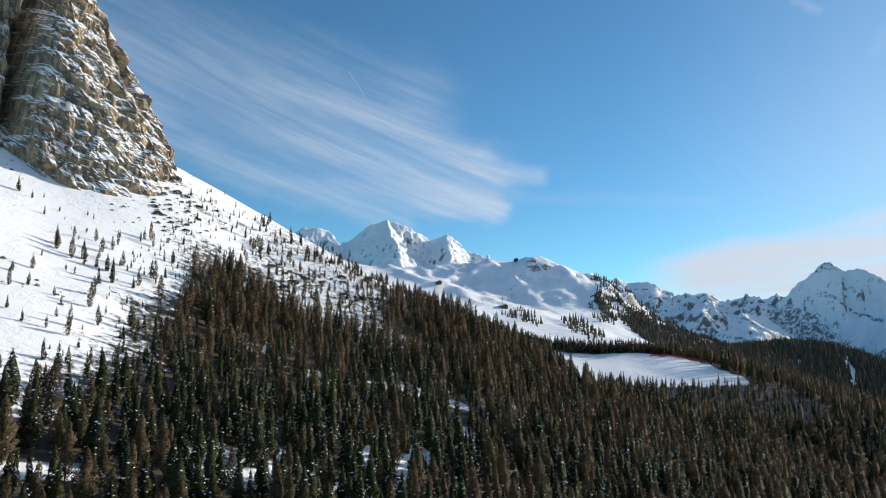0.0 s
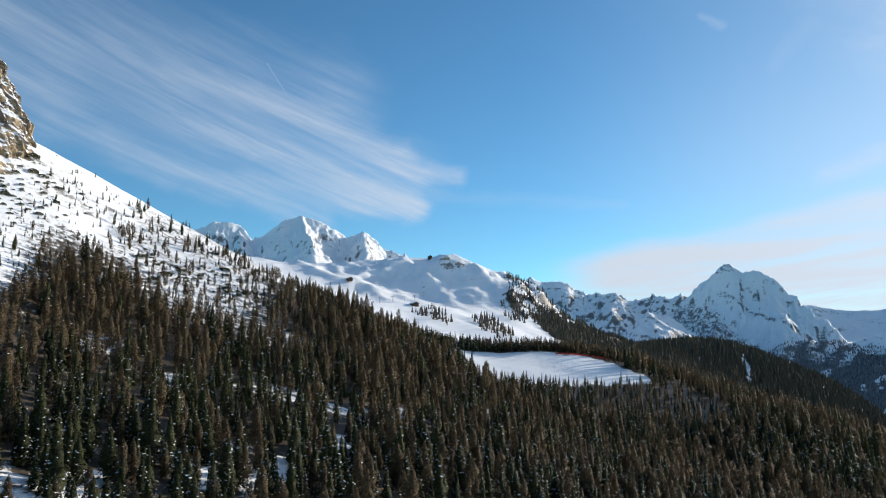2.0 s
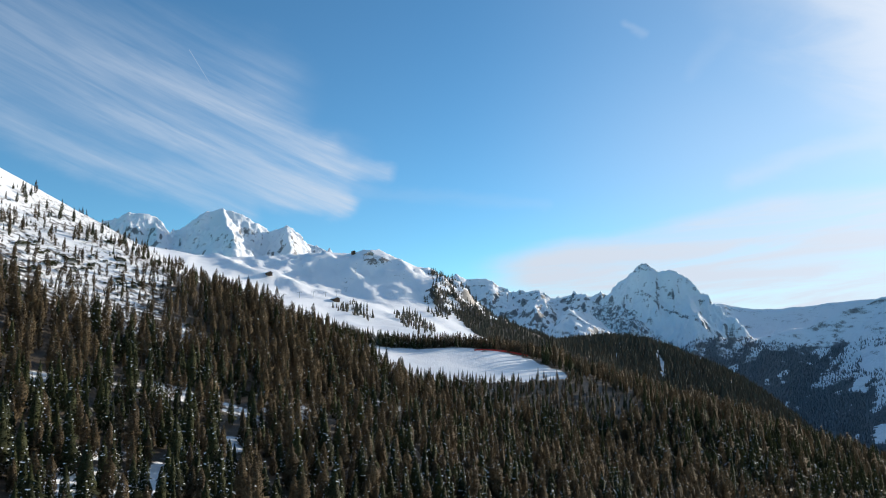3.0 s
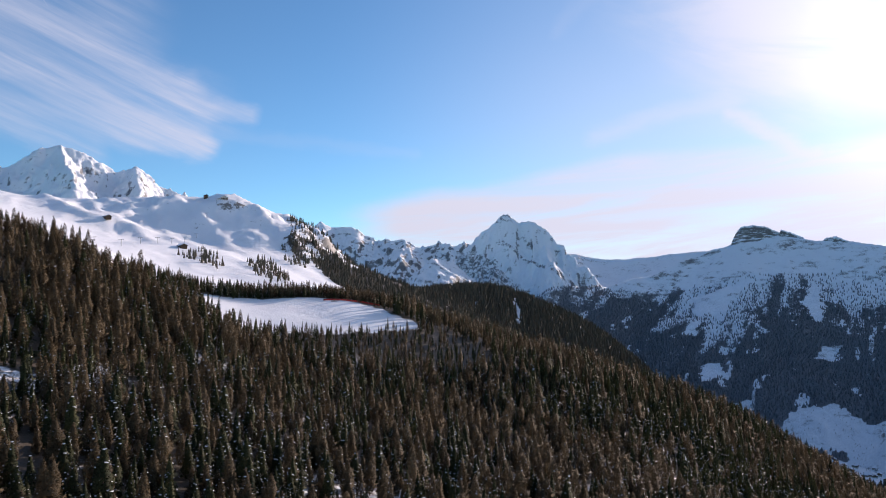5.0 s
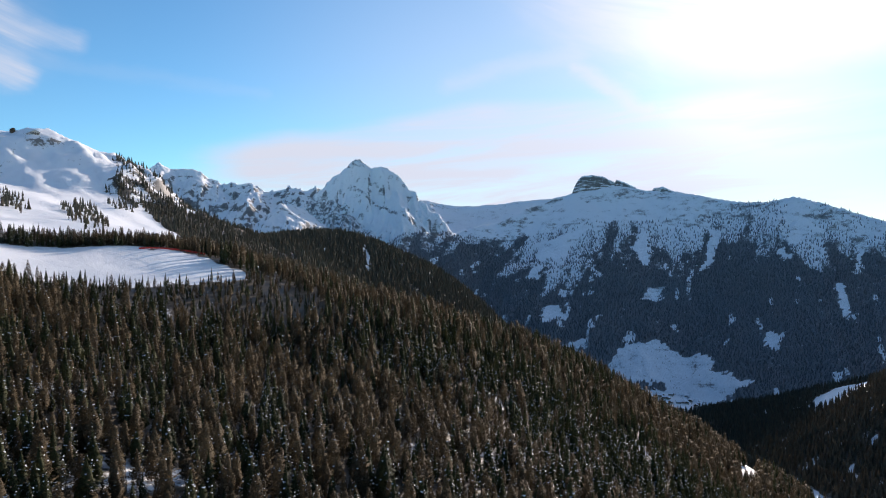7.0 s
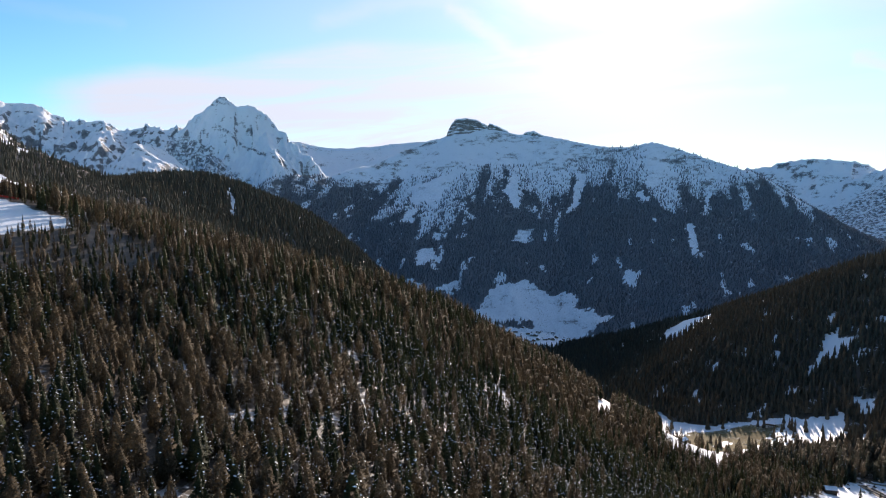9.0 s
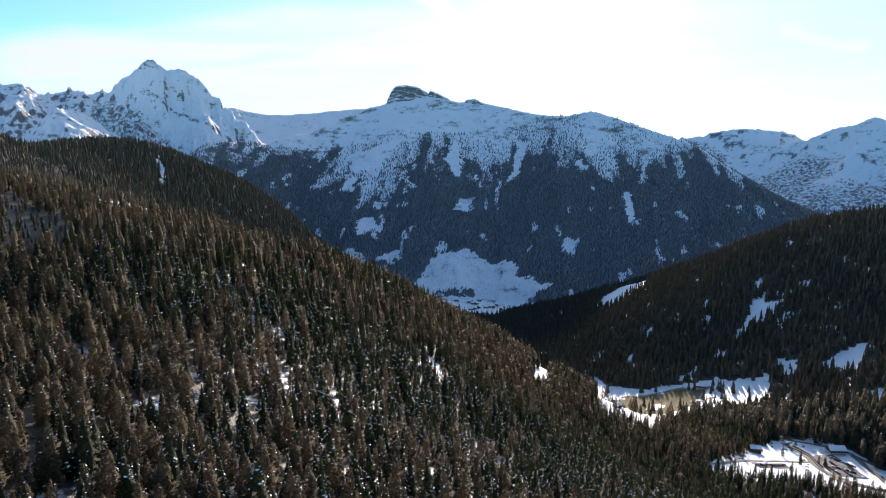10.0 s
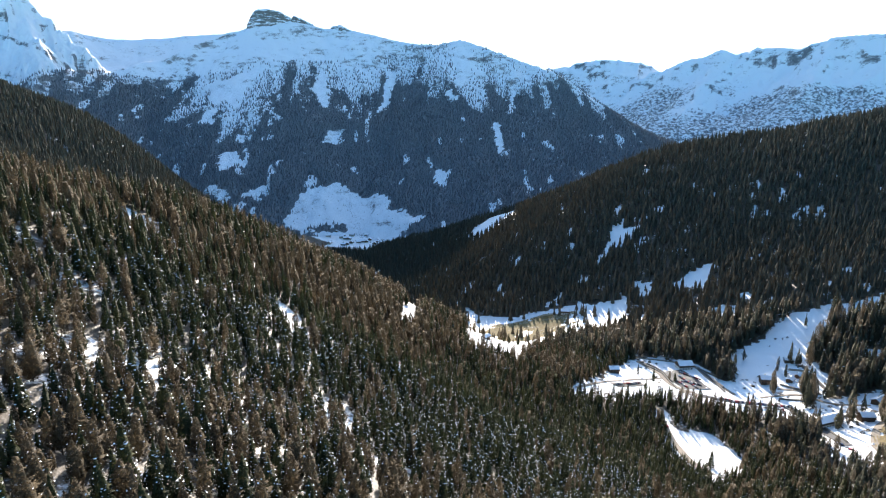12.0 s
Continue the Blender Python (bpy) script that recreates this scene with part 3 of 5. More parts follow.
# the three crags on its crest
for line in ([(2550, 2380, 565), (2565, 2370, 590), (2603, 2334, 594), (2638, 2302, 587), (2675, 2263, 560)], [(2681, 2253, 569), (2701, 2223, 557), (2728, 2178, 532)], [(2771, 2107, 523), (2791, 2071, 530), (2811, 2027, 507)]):
    mountain("summit_crag", "dark layered rock crag on the snowy crest", [(1.9, line)], 46, 3.0, CRAG, 9, 26, 65, floor=440, bearing=50)
mountain("southern_range", "distant snowy range with wooded lower slopes",
    [(0.72, [(4261, 1938, 306), (4393, 1605, 362), (4456, 1416, 394), (4508, 1232, 426), (4552, 1047, 362)]), (0.72, [(4334, 1062, 291), (4435, 809, 414), (4459, 642, 467), (4471, 543, 437), (4480, 451, 475), (4443, 220, 458), (4445, 91, 519), (4388, -157, 531), (4353, -515, 546), (4267, -957, 471)]),
     (0.42, [(4459, 642, 430), (3947, 693, 190), (3536, 721, 40)]), (0.42, [(4445, 91, 480), (3894, 182, 230)])], 440, 11, SOUTHERN, 50, 120, 75, bearing=83, split=330)

# the rock tower above the talus
TOWER_FOOT = [(-215, 480), (-155, 404), (-156, 380), (-164, 363), (-178, 345), (-197, 338), (-219, 343), (-240, 346), (-285, 318), (-345, 278), (-480, 300), (-520, 460), (-400, 620), (-220, 560)]


def rock_tower():
    foot = np.array(TOWER_FOOT + TOWER_FOOT[:1], float)
    seg = np.hypot(*(foot[1:] - foot[:-1]).T)
    along = np.concatenate([[0], np.cumsum(seg)])
    u = np.concatenate([np.linspace(0, along[8], 350), np.linspace(along[8], along[-1], 60)[1:]])
    fx, fy = np.interp(u, along, foot[:, 0]), np.interp(u, along, foot[:, 1])
    v = np.concatenate([np.linspace(0, 0.42, 150), np.linspace(0.42, 1, 31)[1:]])
    gu, gv = np.meshgrid(u, v, indexing="ij")
    bx, by = np.repeat(fx[:, None], len(v), 1), np.repeat(fy[:, None], len(v), 1)
    base = land(bx, by) - 14
    top = 760.0
    z = base + gv * (top - base)
    tilt_z = z - 0.36 * gu                                             # tilted beds of rock
    # ledges: the face stands nearly upright, then steps back
    bed = 17.0
    phase = tilt_z / bed + 1.1 * fbm(gu, tilt_z, 34, 5, 11, 0.6)
    f = gv ** 0.95 + (bed / (top - base)) * 1.05 * ((phase % 1.0) ** 2.6 - (phase % 1.0))
    cx, cy = -335.0, 432.0
    x, y = bx + (cx - bx) * f, by + (cy - by) * f
    out = np.stack([bx - cx, by - cy], -1)
    out /= np.linalg.norm(out, axis=-1, keepdims=True)
    blocks = 0.0
    for size, deep, seed in ((26, 7.0, 31), (11, 3.6, 33), (5, 1.7, 35)):
        # joints split the face into upright blocks that stand out by different amounts
        jog = 0.6 * fbm(gu, z, size * 1.5, 3, seed + 50)
        blocks = blocks + deep * (lattice(np.floor(gu / size + jog), np.floor(tilt_z / (size * 1.6) + jog * 0.7), seed) - 0.5)
    buttress = 12 * fbm(gu, z * 0.35, 46, 3, 31) + 6 * (ridged(gu, z * 0.25, 22, 4, 41) - 0.5) + 2.6 * fbm(gu, z, 10, 5, 51, 0.62) + blocks
    gully = -36 * np.exp(-((gu - along[5] - 17 + 0.42 * (z - 420)) / 11) ** 2) * np.clip((z - 404) / 25, 0, 1)
    push = (buttress + gully) * np.clip(1.2 - gv, 0, 1) * np.clip(gv * 14, 0.25, 1)
    verts = np.stack([x + out[..., 0] * push, y + out[..., 1] * push, z + 1.2 * fbm(gu, z, 12, 3, 61)], -1)
    ob = tagged(new("rock_tower"), "ochre and grey limestone tower with snow on its ledges", "cliff")
    flat, tris = verts.reshape(-1, 3), grid_tris(len(u), len(v))[:, ::-1]
    first, rows = tris[:, 0], gu.ravel() + 0.42 * (z.ravel() - 420)
    side = rows[first] > along[5] + 17
    upper = tilt_z.ravel()[first] > 455
    for title, label, pick in (("lower_wall", "ochre lower wall above the talus", ~side & ~upper), ("upper_wall", "grey ledged upper wall", ~side & upper), ("side_buttress", "shaded buttress beyond the gully", side)):
        used, again = np.unique(tris[pick], return_inverse=True)
        p = tagged(new(title, mesh_of(title, flat[used], again.reshape(-1, 3), [CLIFF], smooth=False)), label)
        p.parent = ob


rock_tower()


# ---------------------------------------------------------------- trees
rng = np.random.default_rng(7)


def outline_of(kind, q, blunt):
    """Half width of a crown at a share q of its height."""
    if kind == "spruce":
        return (1 - q) ** blunt * min(1.0, 0.70 + 1.6 * q)
    return (1 - q) ** 0.62 * min(1.0, 0.62 + 1.5 * q)


def spray_set(kind, height, radius, count, size, low, flecks, r, blunt):
    """The crown of a conifer: many pointed sprays of twigs that grow outward; returns vertices, normals, triangles, material numbers."""
    v, nrm, t, m = [], [], [], []
    p1, p2, p3 = r.uniform(0, 6.28, 3)
    droop = 0.42 if kind == "spruce" else -0.30
    made_sprays = 0
    while made_sprays < count:
        q = r.random()
        wide = outline_of(kind, q, blunt)
        if r.random() > wide + 0.10:
            continue
        made_sprays += 1
        a = r.uniform(0, 6.2832)
        lump = 1 + 0.16 * math.sin(2 * a + p1 + 5 * q) + 0.16 * math.sin(13 * q + p2 + 2 * math.sin(a + p3))
        reach = radius * (wide * lump + 0.02) * math.sqrt(r.uniform(0.6, 1.1))
        c, s = math.cos(a), math.sin(a)
        k = size * r.uniform(0.7, 1.35) * (0.45 + 0.55 * wide)
        turn = a + r.uniform(-0.5, 0.5)
        out = np.array([math.cos(turn), math.sin(turn), -droop + r.uniform(-0.35, 0.35)]) * k
        side = np.array([-math.sin(turn), math.cos(turn), r.uniform(-0.55, 0.55)]) * k * r.uniform(0.38, 0.62)
        tip = np.array([c * reach, s * reach, height * (low + (0.985 - low) * q) - 0.5 * droop * reach * 0.4])
        face = np.array([c, s, 0.30 + 0.75 * q]) / math.sqrt(1 + (0.30 + 0.75 * q) ** 2)
        n = len(v)
        v += [tip + 0.25 * out, tip - out + side, tip - out - side]
        up = np.cross(v[n + 1] - v[n], v[n + 2] - v[n])
        t.append((n, n + 1, n + 2) if up @ face > 0 else (n, n + 2, n + 1))
        nrm += [face] * 3
        m.append(0)
        if r.random() < flecks:
            # a pad of snow lying on the spray
            n = len(v)
            e = r.uniform(0.11, 0.30)
            top = tip - out * r.uniform(-0.1, 0.3) + [c * 0.15, s * 0.15, 0.18]
            across, down = np.array([-s, c, 0.0]) * e * r.uniform(1.0, 1.9), np.array([c, s, -0.55]) * e * 0.8
            v += [top + across, top - across, top + down * 1.5]
            t.append((n, n + 1, n + 2))
            nrm += [np.array([0.45 * c, 0.45 * s, 0.89])] * 3
            m.append(2)
    return v, nrm, t, m


def body_set(kind, v, nrm, t, m, height, radius, low, levels, sides, r, blunt):
    """The dense body of a crown: a lumpy, uneven cone of boughs under the outer sprays."""
    n = len(v)
    p1, p2 = r.uniform(0, 6.28, 2)
    for i in range(levels):
        q = i / levels
        for k in range(sides):
            a = 6.2832 * (k + 0.5 * (i % 2)) / sides
            reach = radius * outline_of(kind, q, blunt) * r.uniform(0.50, 1.25) * (1 + 0.18 * math.sin(2 * a + p1 + 6 * q)) * (0.55 if i == 0 else 1)
            rise = 0.30 + 0.6 * q
            v.append(np.array([reach * math.cos(a), reach * math.sin(a), height * (low + (0.97 - low) * q) + r.uniform(-0.8, 0.8)]))
            nrm.append(np.array([math.cos(a), math.sin(a), rise]) / math.hypot(1, rise))
    v.append(np.array([0, 0, height * 0.985]))
    nrm.append(np.array([0, 0, 1.0]))
    for i in range(levels - 1):
        for k in range(sides):
            a0, a1 = n + i * sides + k, n + i * sides + (k + 1) % sides
            b0, b1 = a0 + sides, a1 + sides
            t += [(a0, a1, b0), (a1, b1, b0)]
    top = n + (levels - 1) * sides
    t += [(top + k, top + (k + 1) % sides, n + levels * sides) for k in range(sides)]
    m += [0] * (2 * (levels - 1) * sides + sides)


def trunk_set(height, girth, sides, n):
    v, t = [], []
    for k in range(sides):
        a = 6.2832 * k / sides
        v.append(np.array([girth * math.cos(a), girth * math.sin(a), -1.2]))
    v.append(np.array([0, 0, height * 0.84]))
    for k in range(sides):
        t.append((n + k, n + (k + 1) % sides, n + sides))
    return v, t


def conifer(kind, level, r):
    """Arrays of one tree of unit kind: 'spruce' or 'larch'; level 0 is the finest."""
    count, size = ((150, 1.2), (44, 1.75), (11, 2.4))[level]
    levels, sides = ((6, 6), (5, 6), (3, 5))[level]
    h, blunt = 15.0, r.uniform(0.75, 1.0)
    if kind == "spruce":
        rad, low, flecks = r.uniform(3.0, 4.0), 0.04, (0.26, 0.5, 0.4)[level]
    else:
        rad, low, flecks = r.uniform(3.0, 4.0), 0.08, (0.06, 0.10, 0.0)[level]
    v, nrm, t, m = spray_set(kind, h, rad, count, size, low, flecks, r, blunt)
    body_set(kind, v, nrm, t, m, h, rad * (0.84, 0.70, 0.74)[level], low, levels, sides, r, blunt)
    tv, tt = trunk_set(h, 0.22, 5 if level == 0 else 3, len(v))
    nrm += [np.array([p[0], p[1], 0.05]) / max(1e-6, math.hypot(p[0], p[1], 0.05)) for p in tv]
    v, t, m = v + tv, t + tt, m + [1] * len(tt)
    return np.array(v), np.array(t), np.array(m), np.array(nrm)


def jag_cone(tiers, sides, r):
    """A far tree: ragged skirts one over another."""
    v, t = [], []
    for i in range(tiers):
        z0, z1 = 15 * (0.06 + 0.86 * i / tiers), 15 * min(1.0, 0.06 + 0.94 * (i + 1.35) / tiers)
        rad = 3.1 * (1 - i / tiers) ** 0.8
        n = len(v)
        for k in range(sides):
            a = 6.2832 * (k + r.uniform(-0.2, 0.2)) / sides
            q = rad * r.uniform(0.7, 1.15)
            v.append(np.array([q * math.cos(a), q * math.sin(a), z0 + r.uniform(-0.8, 0.8)]))
        v.append(np.array([r.uniform(-0.2, 0.2), r.uniform(-0.2, 0.2), z1]))
        t += [(n + k, n + (k + 1) % sides, n + sides) for k in range(sides)]
    return np.array(v), np.array(t), np.zeros(len(t), int), None


def forest(name, label, spots, templates, mats, r):
    """One joined stand of trees. spots: x, y, z, height."""
    vs, ts, ms, ns, base = [], [], [], [], 0
    pick = r.integers(0, len(templates), len(spots))
    for k, (tv, tt, tm, tn) in enumerate(templates):
        s = spots[pick == k]
        if not len(s):
            continue
        a = r.uniform(0, 6.2832, len(s))
        size = s[:, 3] / 15.0
        wide = size * r.uniform(0.85, 1.15, len(s))
        c, sn = np.cos(a) * wide, np.sin(a) * wide
        lean = r.normal(0, 0.015, (len(s), 2))
        x = tv[None, :, 0] * c[:, None] - tv[None, :, 1] * sn[:, None] + tv[None, :, 2] * lean[:, :1] * size[:, None] + s[:, :1]
        y = tv[None, :, 0] * sn[:, None] + tv[None, :, 1] * c[:, None] + tv[None, :, 2] * lean[:, 1:] * size[:, None] + s[:, 1:2]
        z = tv[None, :, 2] * size[:, None] + s[:, 2:3]
        vs.append(np.stack([x, y, z], -1).reshape(-1, 3))
        if tn is not None:
            ca, sa = np.cos(a)[:, None], np.sin(a)[:, None]
            ns.append(np.stack([tn[None, :, 0] * ca - tn[None, :, 1] * sa, tn[None, :, 0] * sa + tn[None, :, 1] * ca, np.repeat(tn[None, :, 2], len(s), 0)], -1).reshape(-1, 3))
        ts.append((tt[None] + (np.arange(len(s)) * len(tv))[:, None, None] + base).reshape(-1, 3))
        ms.append(np.tile(tm, len(s)))
        base += len(s) * len(tv)
    if not vs:
        return None
    ob = new(name, mesh_of(name, np.concatenate(vs), np.concatenate(ts), mats, np.concatenate(ms), False, np.concatenate(ns) if ns else None))
    return tagged(ob, label, "forest", kind="stuff")


EDGE_WANDER = 9.0                          # metres by which the edges of clearings wander


def inside(x, y, poly):
    far = 1 + 1.6 * np.clip(np.hypot(x, y) / 1500 - 0.6, 0, 1)
    x, y = x + EDGE_WANDER * far * fbm(x, y, 22 * 1.3, 4, 201, 0.7), y + EDGE_WANDER * far * fbm(x, y, 22 * 1.3, 4, 202, 0.7)
    hit = np.zeros(np.shape(x), bool)
    for (x0, y0), (x1, y1) in zip(poly, poly[1:] + poly[:1]):
        cross = ((y0 > y) != (y1 > y)) & (x < (x1 - x0) * (y - y0) / ((y1 - y0) or 1e-9) + x0)
        hit ^= cross
    return hit


def scatter(x0, x1, y0, y1, gap, r):
    gx, gy = np.meshgrid(np.arange(x0, x1, gap), np.arange(y0, y1, gap), indexing="ij")
    x = gx.ravel() + r.uniform(-0.5, 0.5, gx.size) * gap
    y = gy.ravel() + r.uniform(-0.5, 0.5, gx.size) * gap
    return x, y


def soft(v, lo, hi):
    q = np.clip((v - lo) / (hi - lo), 0, 1)
    return q * q * (3 - 2 * q)

# ---------------------------------------------------------------- clearings, in plan
PISTE = [(70, 478), (110, 468), (170, 474), (216, 492), (222, 506), (198, 546), (160, 558), (110, 566), (70, 560)]
CAR_PARK = [(715, 266), (797, 264), (915, 249), (909, 186), (865, 142), (935, 145), (1003, 101), (1021, 93), (1029, 54), (979, 61), (925, 73), (898, 54), (848, 49), (864, 4), (679, 17), (669, 41), (747, 71), (782, 128), (790, 171), (769, 205), (724, 233), (694, 260)]
LOW_MEADOW = [(736, 193), (748, 182), (706, 167), (719, 141), (669, 107), (584, 122), (625, 153)]
MEADOW = [(1150, 598), (1111, 546), (1105, 498), (1138, 415), (1136, 315), (1062, 299), (1022, 343), (984, 383), (727, 326), (657, 355)]
GLADE = [(554, 369), (613, 393), (1178, 726), (704, 424), (608, 377)]
VILLAGE = [(1664, 1469), (1803, 1516), (1920, 1447), (1944, 1288), (1888, 1227), (1898, 1102), (1787, 1148), (1549, 1101), (1691, 1363)]
HILL_GLADES = [[(929, 1620), (955, 1642), (856, 1441), (831, 1418)], [(798, 1581), (812, 1583), (748, 1462)], [(1535, 798), (1673, 789), (1658, 700), (1574, 694), (1495, 735)], [(1251, 393), (1353, 406), (1325, 343), (1300, 371)],
               [(1156, 256), (1208, 218), (1197, 202), (1129, 205)], [(1065, 195), (1065, 154), (1029, 156)], [(1029, 53), (1053, -2), (1023, -1), (1010, 35)],
               [(1616, 608), (1590, 583), (1530, 562)], [(1434, 184), (1429, 164), (1401, 167)], [(1313, 276), (1311, 249), (1292, 254)]]
SLOPE_GLADES = [[(400, 500), (424, 496), (410, 448), (385, 400), (365, 392), (380, 440)], [(430, 296), (466, 301), (455, 283), (410, 274)], [(396, 350), (410, 346), (400, 322), (375, 300), (366, 306)],
                [(411, 493), (425, 488), (397, 447), (392, 453)], [(421, 445), (461, 482), (405, 422)], [(399, 344), (409, 342), (390, 322), (390, 331)],
                [(428, 288), (476, 302), (455, 290), (413, 278)], [(224, 273), (226, 270), (204, 236), (203, 237)], [(237, 213), (241, 212), (228, 200)],
                [(-14, 214), (-7, 228), (-6, 184), (-11, 180)], [(-55, 271), (-52, 281), (-45, 242), (-47, 237)], [(-47, 161), (-45, 185), (-40, 161)],
                [(-25, 221), (-20, 227), (-16, 177), (-19, 175)], [(8, 284), (12, 286), (8, 206), (6, 204)], [(-68, 142), (-80, 129), (-83, 132), (-70, 146)]]
ISLANDS = [[(1700, 1402), (1789, 1328), (1769, 1314), (1685, 1383)], [(867, 72), (869, 60), (821, 59), (825, 70)], [(863, 101), (865, 95), (843, 92), (841, 98)], [(925, 98), (919, 65), (903, 65), (915, 91)], [(817, 273), (834, 265), (787, 255)]]
FLANK_GLADES = [[(2011, 2112), (2161, 2234), (2146, 2090), (2039, 2017), (2007, 2060)], [(2327, 1871), (2502, 1947), (2357, 1807), (2233, 1719), (2193, 1719)],
                [(2337, 1572), (2525, 1665), (2691, 1747), (2675, 1697), (2414, 1571)], [(1850, 1989), (1896, 2022), (1982, 2029), (1891, 1972)], [(1694, 1769), (1786, 1826), (1817, 1773), (1773, 1726), (1697, 1744)], [(1614, 1734), (1645, 1706), (1637, 1646), (1610, 1662)], [(1681, 1637), (1728, 1623), (1740, 1587), (1692, 1591)],
                [(2063, 1169), (2112, 1179), (2118, 1151), (2041, 1126)], [(2435, 1141), (2467, 1129), (2325, 1035), (2293, 1049)], [(2046, 1623), (2122, 1631), (2165, 1600), (2078, 1582)], [(2566, 1399), (2683, 1346), (3447, 1786), (2495, 1329)],
                [(2074, 2170), (2320, 2103), (2156, 2044), (2020, 2044)], [(2859, 1250), (2892, 1213), (2703, 1168), (2509, 1112)]]
CLEAR = [PISTE, CAR_PARK, LOW_MEADOW, MEADOW, GLADE, VILLAGE] + FLANK_GLADES + HILL_GLADES + SLOPE_GLADES


# where the wood gives way to the open talus
WOOD_EDGE_Y, WOOD_EDGE_X = (100, 128, 150, 179, 218, 274, 332, 400), (-210, -160, -108, -97, -99, -110, -118, -128)
BEHIND_PISTE = [(40, 574), (110, 576), (165, 568), (206, 552), (250, 565), (330, 640), (300, 660), (220, 610), (160, 600), (40, 596)]
WOODED_FLANK = [(330, 1313), (325, 1179), (329, 1031), (413, 1089), (330, 640), (560, 780), (680, 1250), (540, 1390), (430, 1370)]
CRAGGY_FLANK = [(278, 1338), (306, 1371), (330, 1520), (370, 1560), (480, 1470), (600, 1340), (430, 1300), (325, 1179), (314, 1243)]
CLUMPS = [[(175, 1051), (216, 1183), (242, 1198), (224, 992), (206, 851), (183, 830), (183, 960)], [(127, 974), (135, 1047), (146, 1040), (142, 980)],
          [(84, 1063), (138, 1150), (143, 1026), (114, 985)], [(119, 1068), (122, 1120), (133, 1106), (130, 1064)], [(264, 1236), (303, 1309), (317, 1275), (293, 1182), (269, 1179)]]


def woods(x, y):
    """How likely a tree is to stand at a place, from 0 to 1."""
    d = np.ones(np.shape(x))
    for poly in CLEAR:
        d[inside(x, y, poly)] = 0
    for poly, share in ((MEADOW, 0.14), (CAR_PARK, 0.06)):
        hit = inside(x, y, poly)
        d[hit] = share * soft(fbm(x[hit], y[hit], 34, 3, 81), 0.02, 0.3)
    # small gaps in the wood of the east hill
    d = d * (1 - 0.92 * soft(fbm(x, 1.4 * y, 26, 3, 82), 0.46, 0.54) * (x > 900) * (y < 1000))
    for poly in ISLANDS:
        d[inside(x, y, poly)] = 0.8
    # the talus is open; scattered trees along its lower edge
    edge = x - np.interp(y, WOOD_EDGE_Y, WOOD_EDGE_X) + 14 * fbm(x, y, 60, 4, 77)
    upper = y > 120
    d = np.where(upper, d * (0.17 + 0.83 * soft(edge, -34, 26)), d)
    d = np.where(upper & (edge < -50), d * 0.06, d)
    thin = 0.62 + 0.38 * soft(fbm(x, y, 24, 3, 78), -0.42, -0.18)
    open_top = soft(y - 300 + 0.35 * (x + 60), -10, 70) * soft(0 - x, 0, 60) * (y < 520)
    d = d * (1 - 0.50 * open_top) * thin
    # ski country behind the spur
    ski = (y > 545) & (x < 520) & (y > 545 + 0.05 * x)
    band = inside(x, y, BEHIND_PISTE) | inside(x, y, WOODED_FLANK)
    clumps = np.zeros(np.shape(x))
    for poly in CLUMPS:
        clumps[inside(x, y, poly)] = 0.5
    rocks = inside(x, y, CRAGGY_FLANK) * (0.2 + 0.6 * soft(fbm(x, y, 50, 3, 80), -0.1, 0.3))
    return np.where(ski, np.maximum(np.maximum(band * 0.95, clumps * 0.8), rocks), d)


def larch_share(x, y):
    share = 0.56 - 0.34 * soft(x, 150, 330) * soft(370 - y, 0, 90)
    return np.clip(share + 0.8 * fbm(x, y, 95, 4, 90), 0.08, 0.90)


AX, AY, BX, BY = 0.0, 0.0, 123.0, 88.0


def off_path(x, y):
    s = np.clip(((x - AX) * (BX - AX) + (y - AY) * (BY - AY)) / ((BX - AX) ** 2 + (BY - AY) ** 2), 0, 1)
    return np.hypot(x - AX - s * (BX - AX), y - AY - s * (BY - AY))


fine_spruce = [conifer("spruce", 0, rng) for _ in range(5)]
fine_larch = [conifer("larch", 0, rng) for _ in range(4)]
mid_spruce = [conifer("spruce", 1, rng) for _ in range(5)]
mid_larch = [conifer("larch", 1, rng) for _ in range(4)]
low_spruce = [conifer("spruce", 2, rng) for _ in range(5)]
low_larch = [conifer("larch", 2, rng) for _ in range(4)]
tiny_tree = [jag_cone(2, 5, rng) for _ in range(6)]
speck_tree = [jag_cone(1, 5, rng) for _ in range(6)]


def heights(n, r, lo=6.0, mode=15.0, hi=24.0):
    return r.triangular(lo, mode, hi, n)


x, y = scatter(-330, 900, -40, 640, 4.9, rng)
xe, ye = scatter(20, 345, 545, 665, 3.4, rng)
band = inside(xe, ye, BEHIND_PISTE)
x, y = np.concatenate([x, xe[band]]), np.concatenate([y, ye[band]])
dist = off_path(x, y)
hidden = (y > np.interp(x, [-170, 25, 140, 200, 330, 400, 470, 650, 760], [450, 475, 500, 538, 548, 545, 540, 565, 600])) & ~((y > 535) & (x < 480))
keep = ~hidden & ((dist > 70) | (rng.random(len(x)) < 0.85)) & (y > 0.45 * x - 230) & (rng.random(len(x)) < woods(x, y)) & ~((x < -150) & (y > 330))
x, y, dist = x[keep], y[keep], dist[keep]
z = land(x, y) - 0.3
tall = heights(len(x), rng) * (0.70 + 0.22 * soft(dist, 180, 380))
tall = np.where(x < np.interp(y, WOOD_EDGE_Y, WOOD_EDGE_X) + 8, tall * rng.uniform(0.18, 0.68, len(x)), tall)
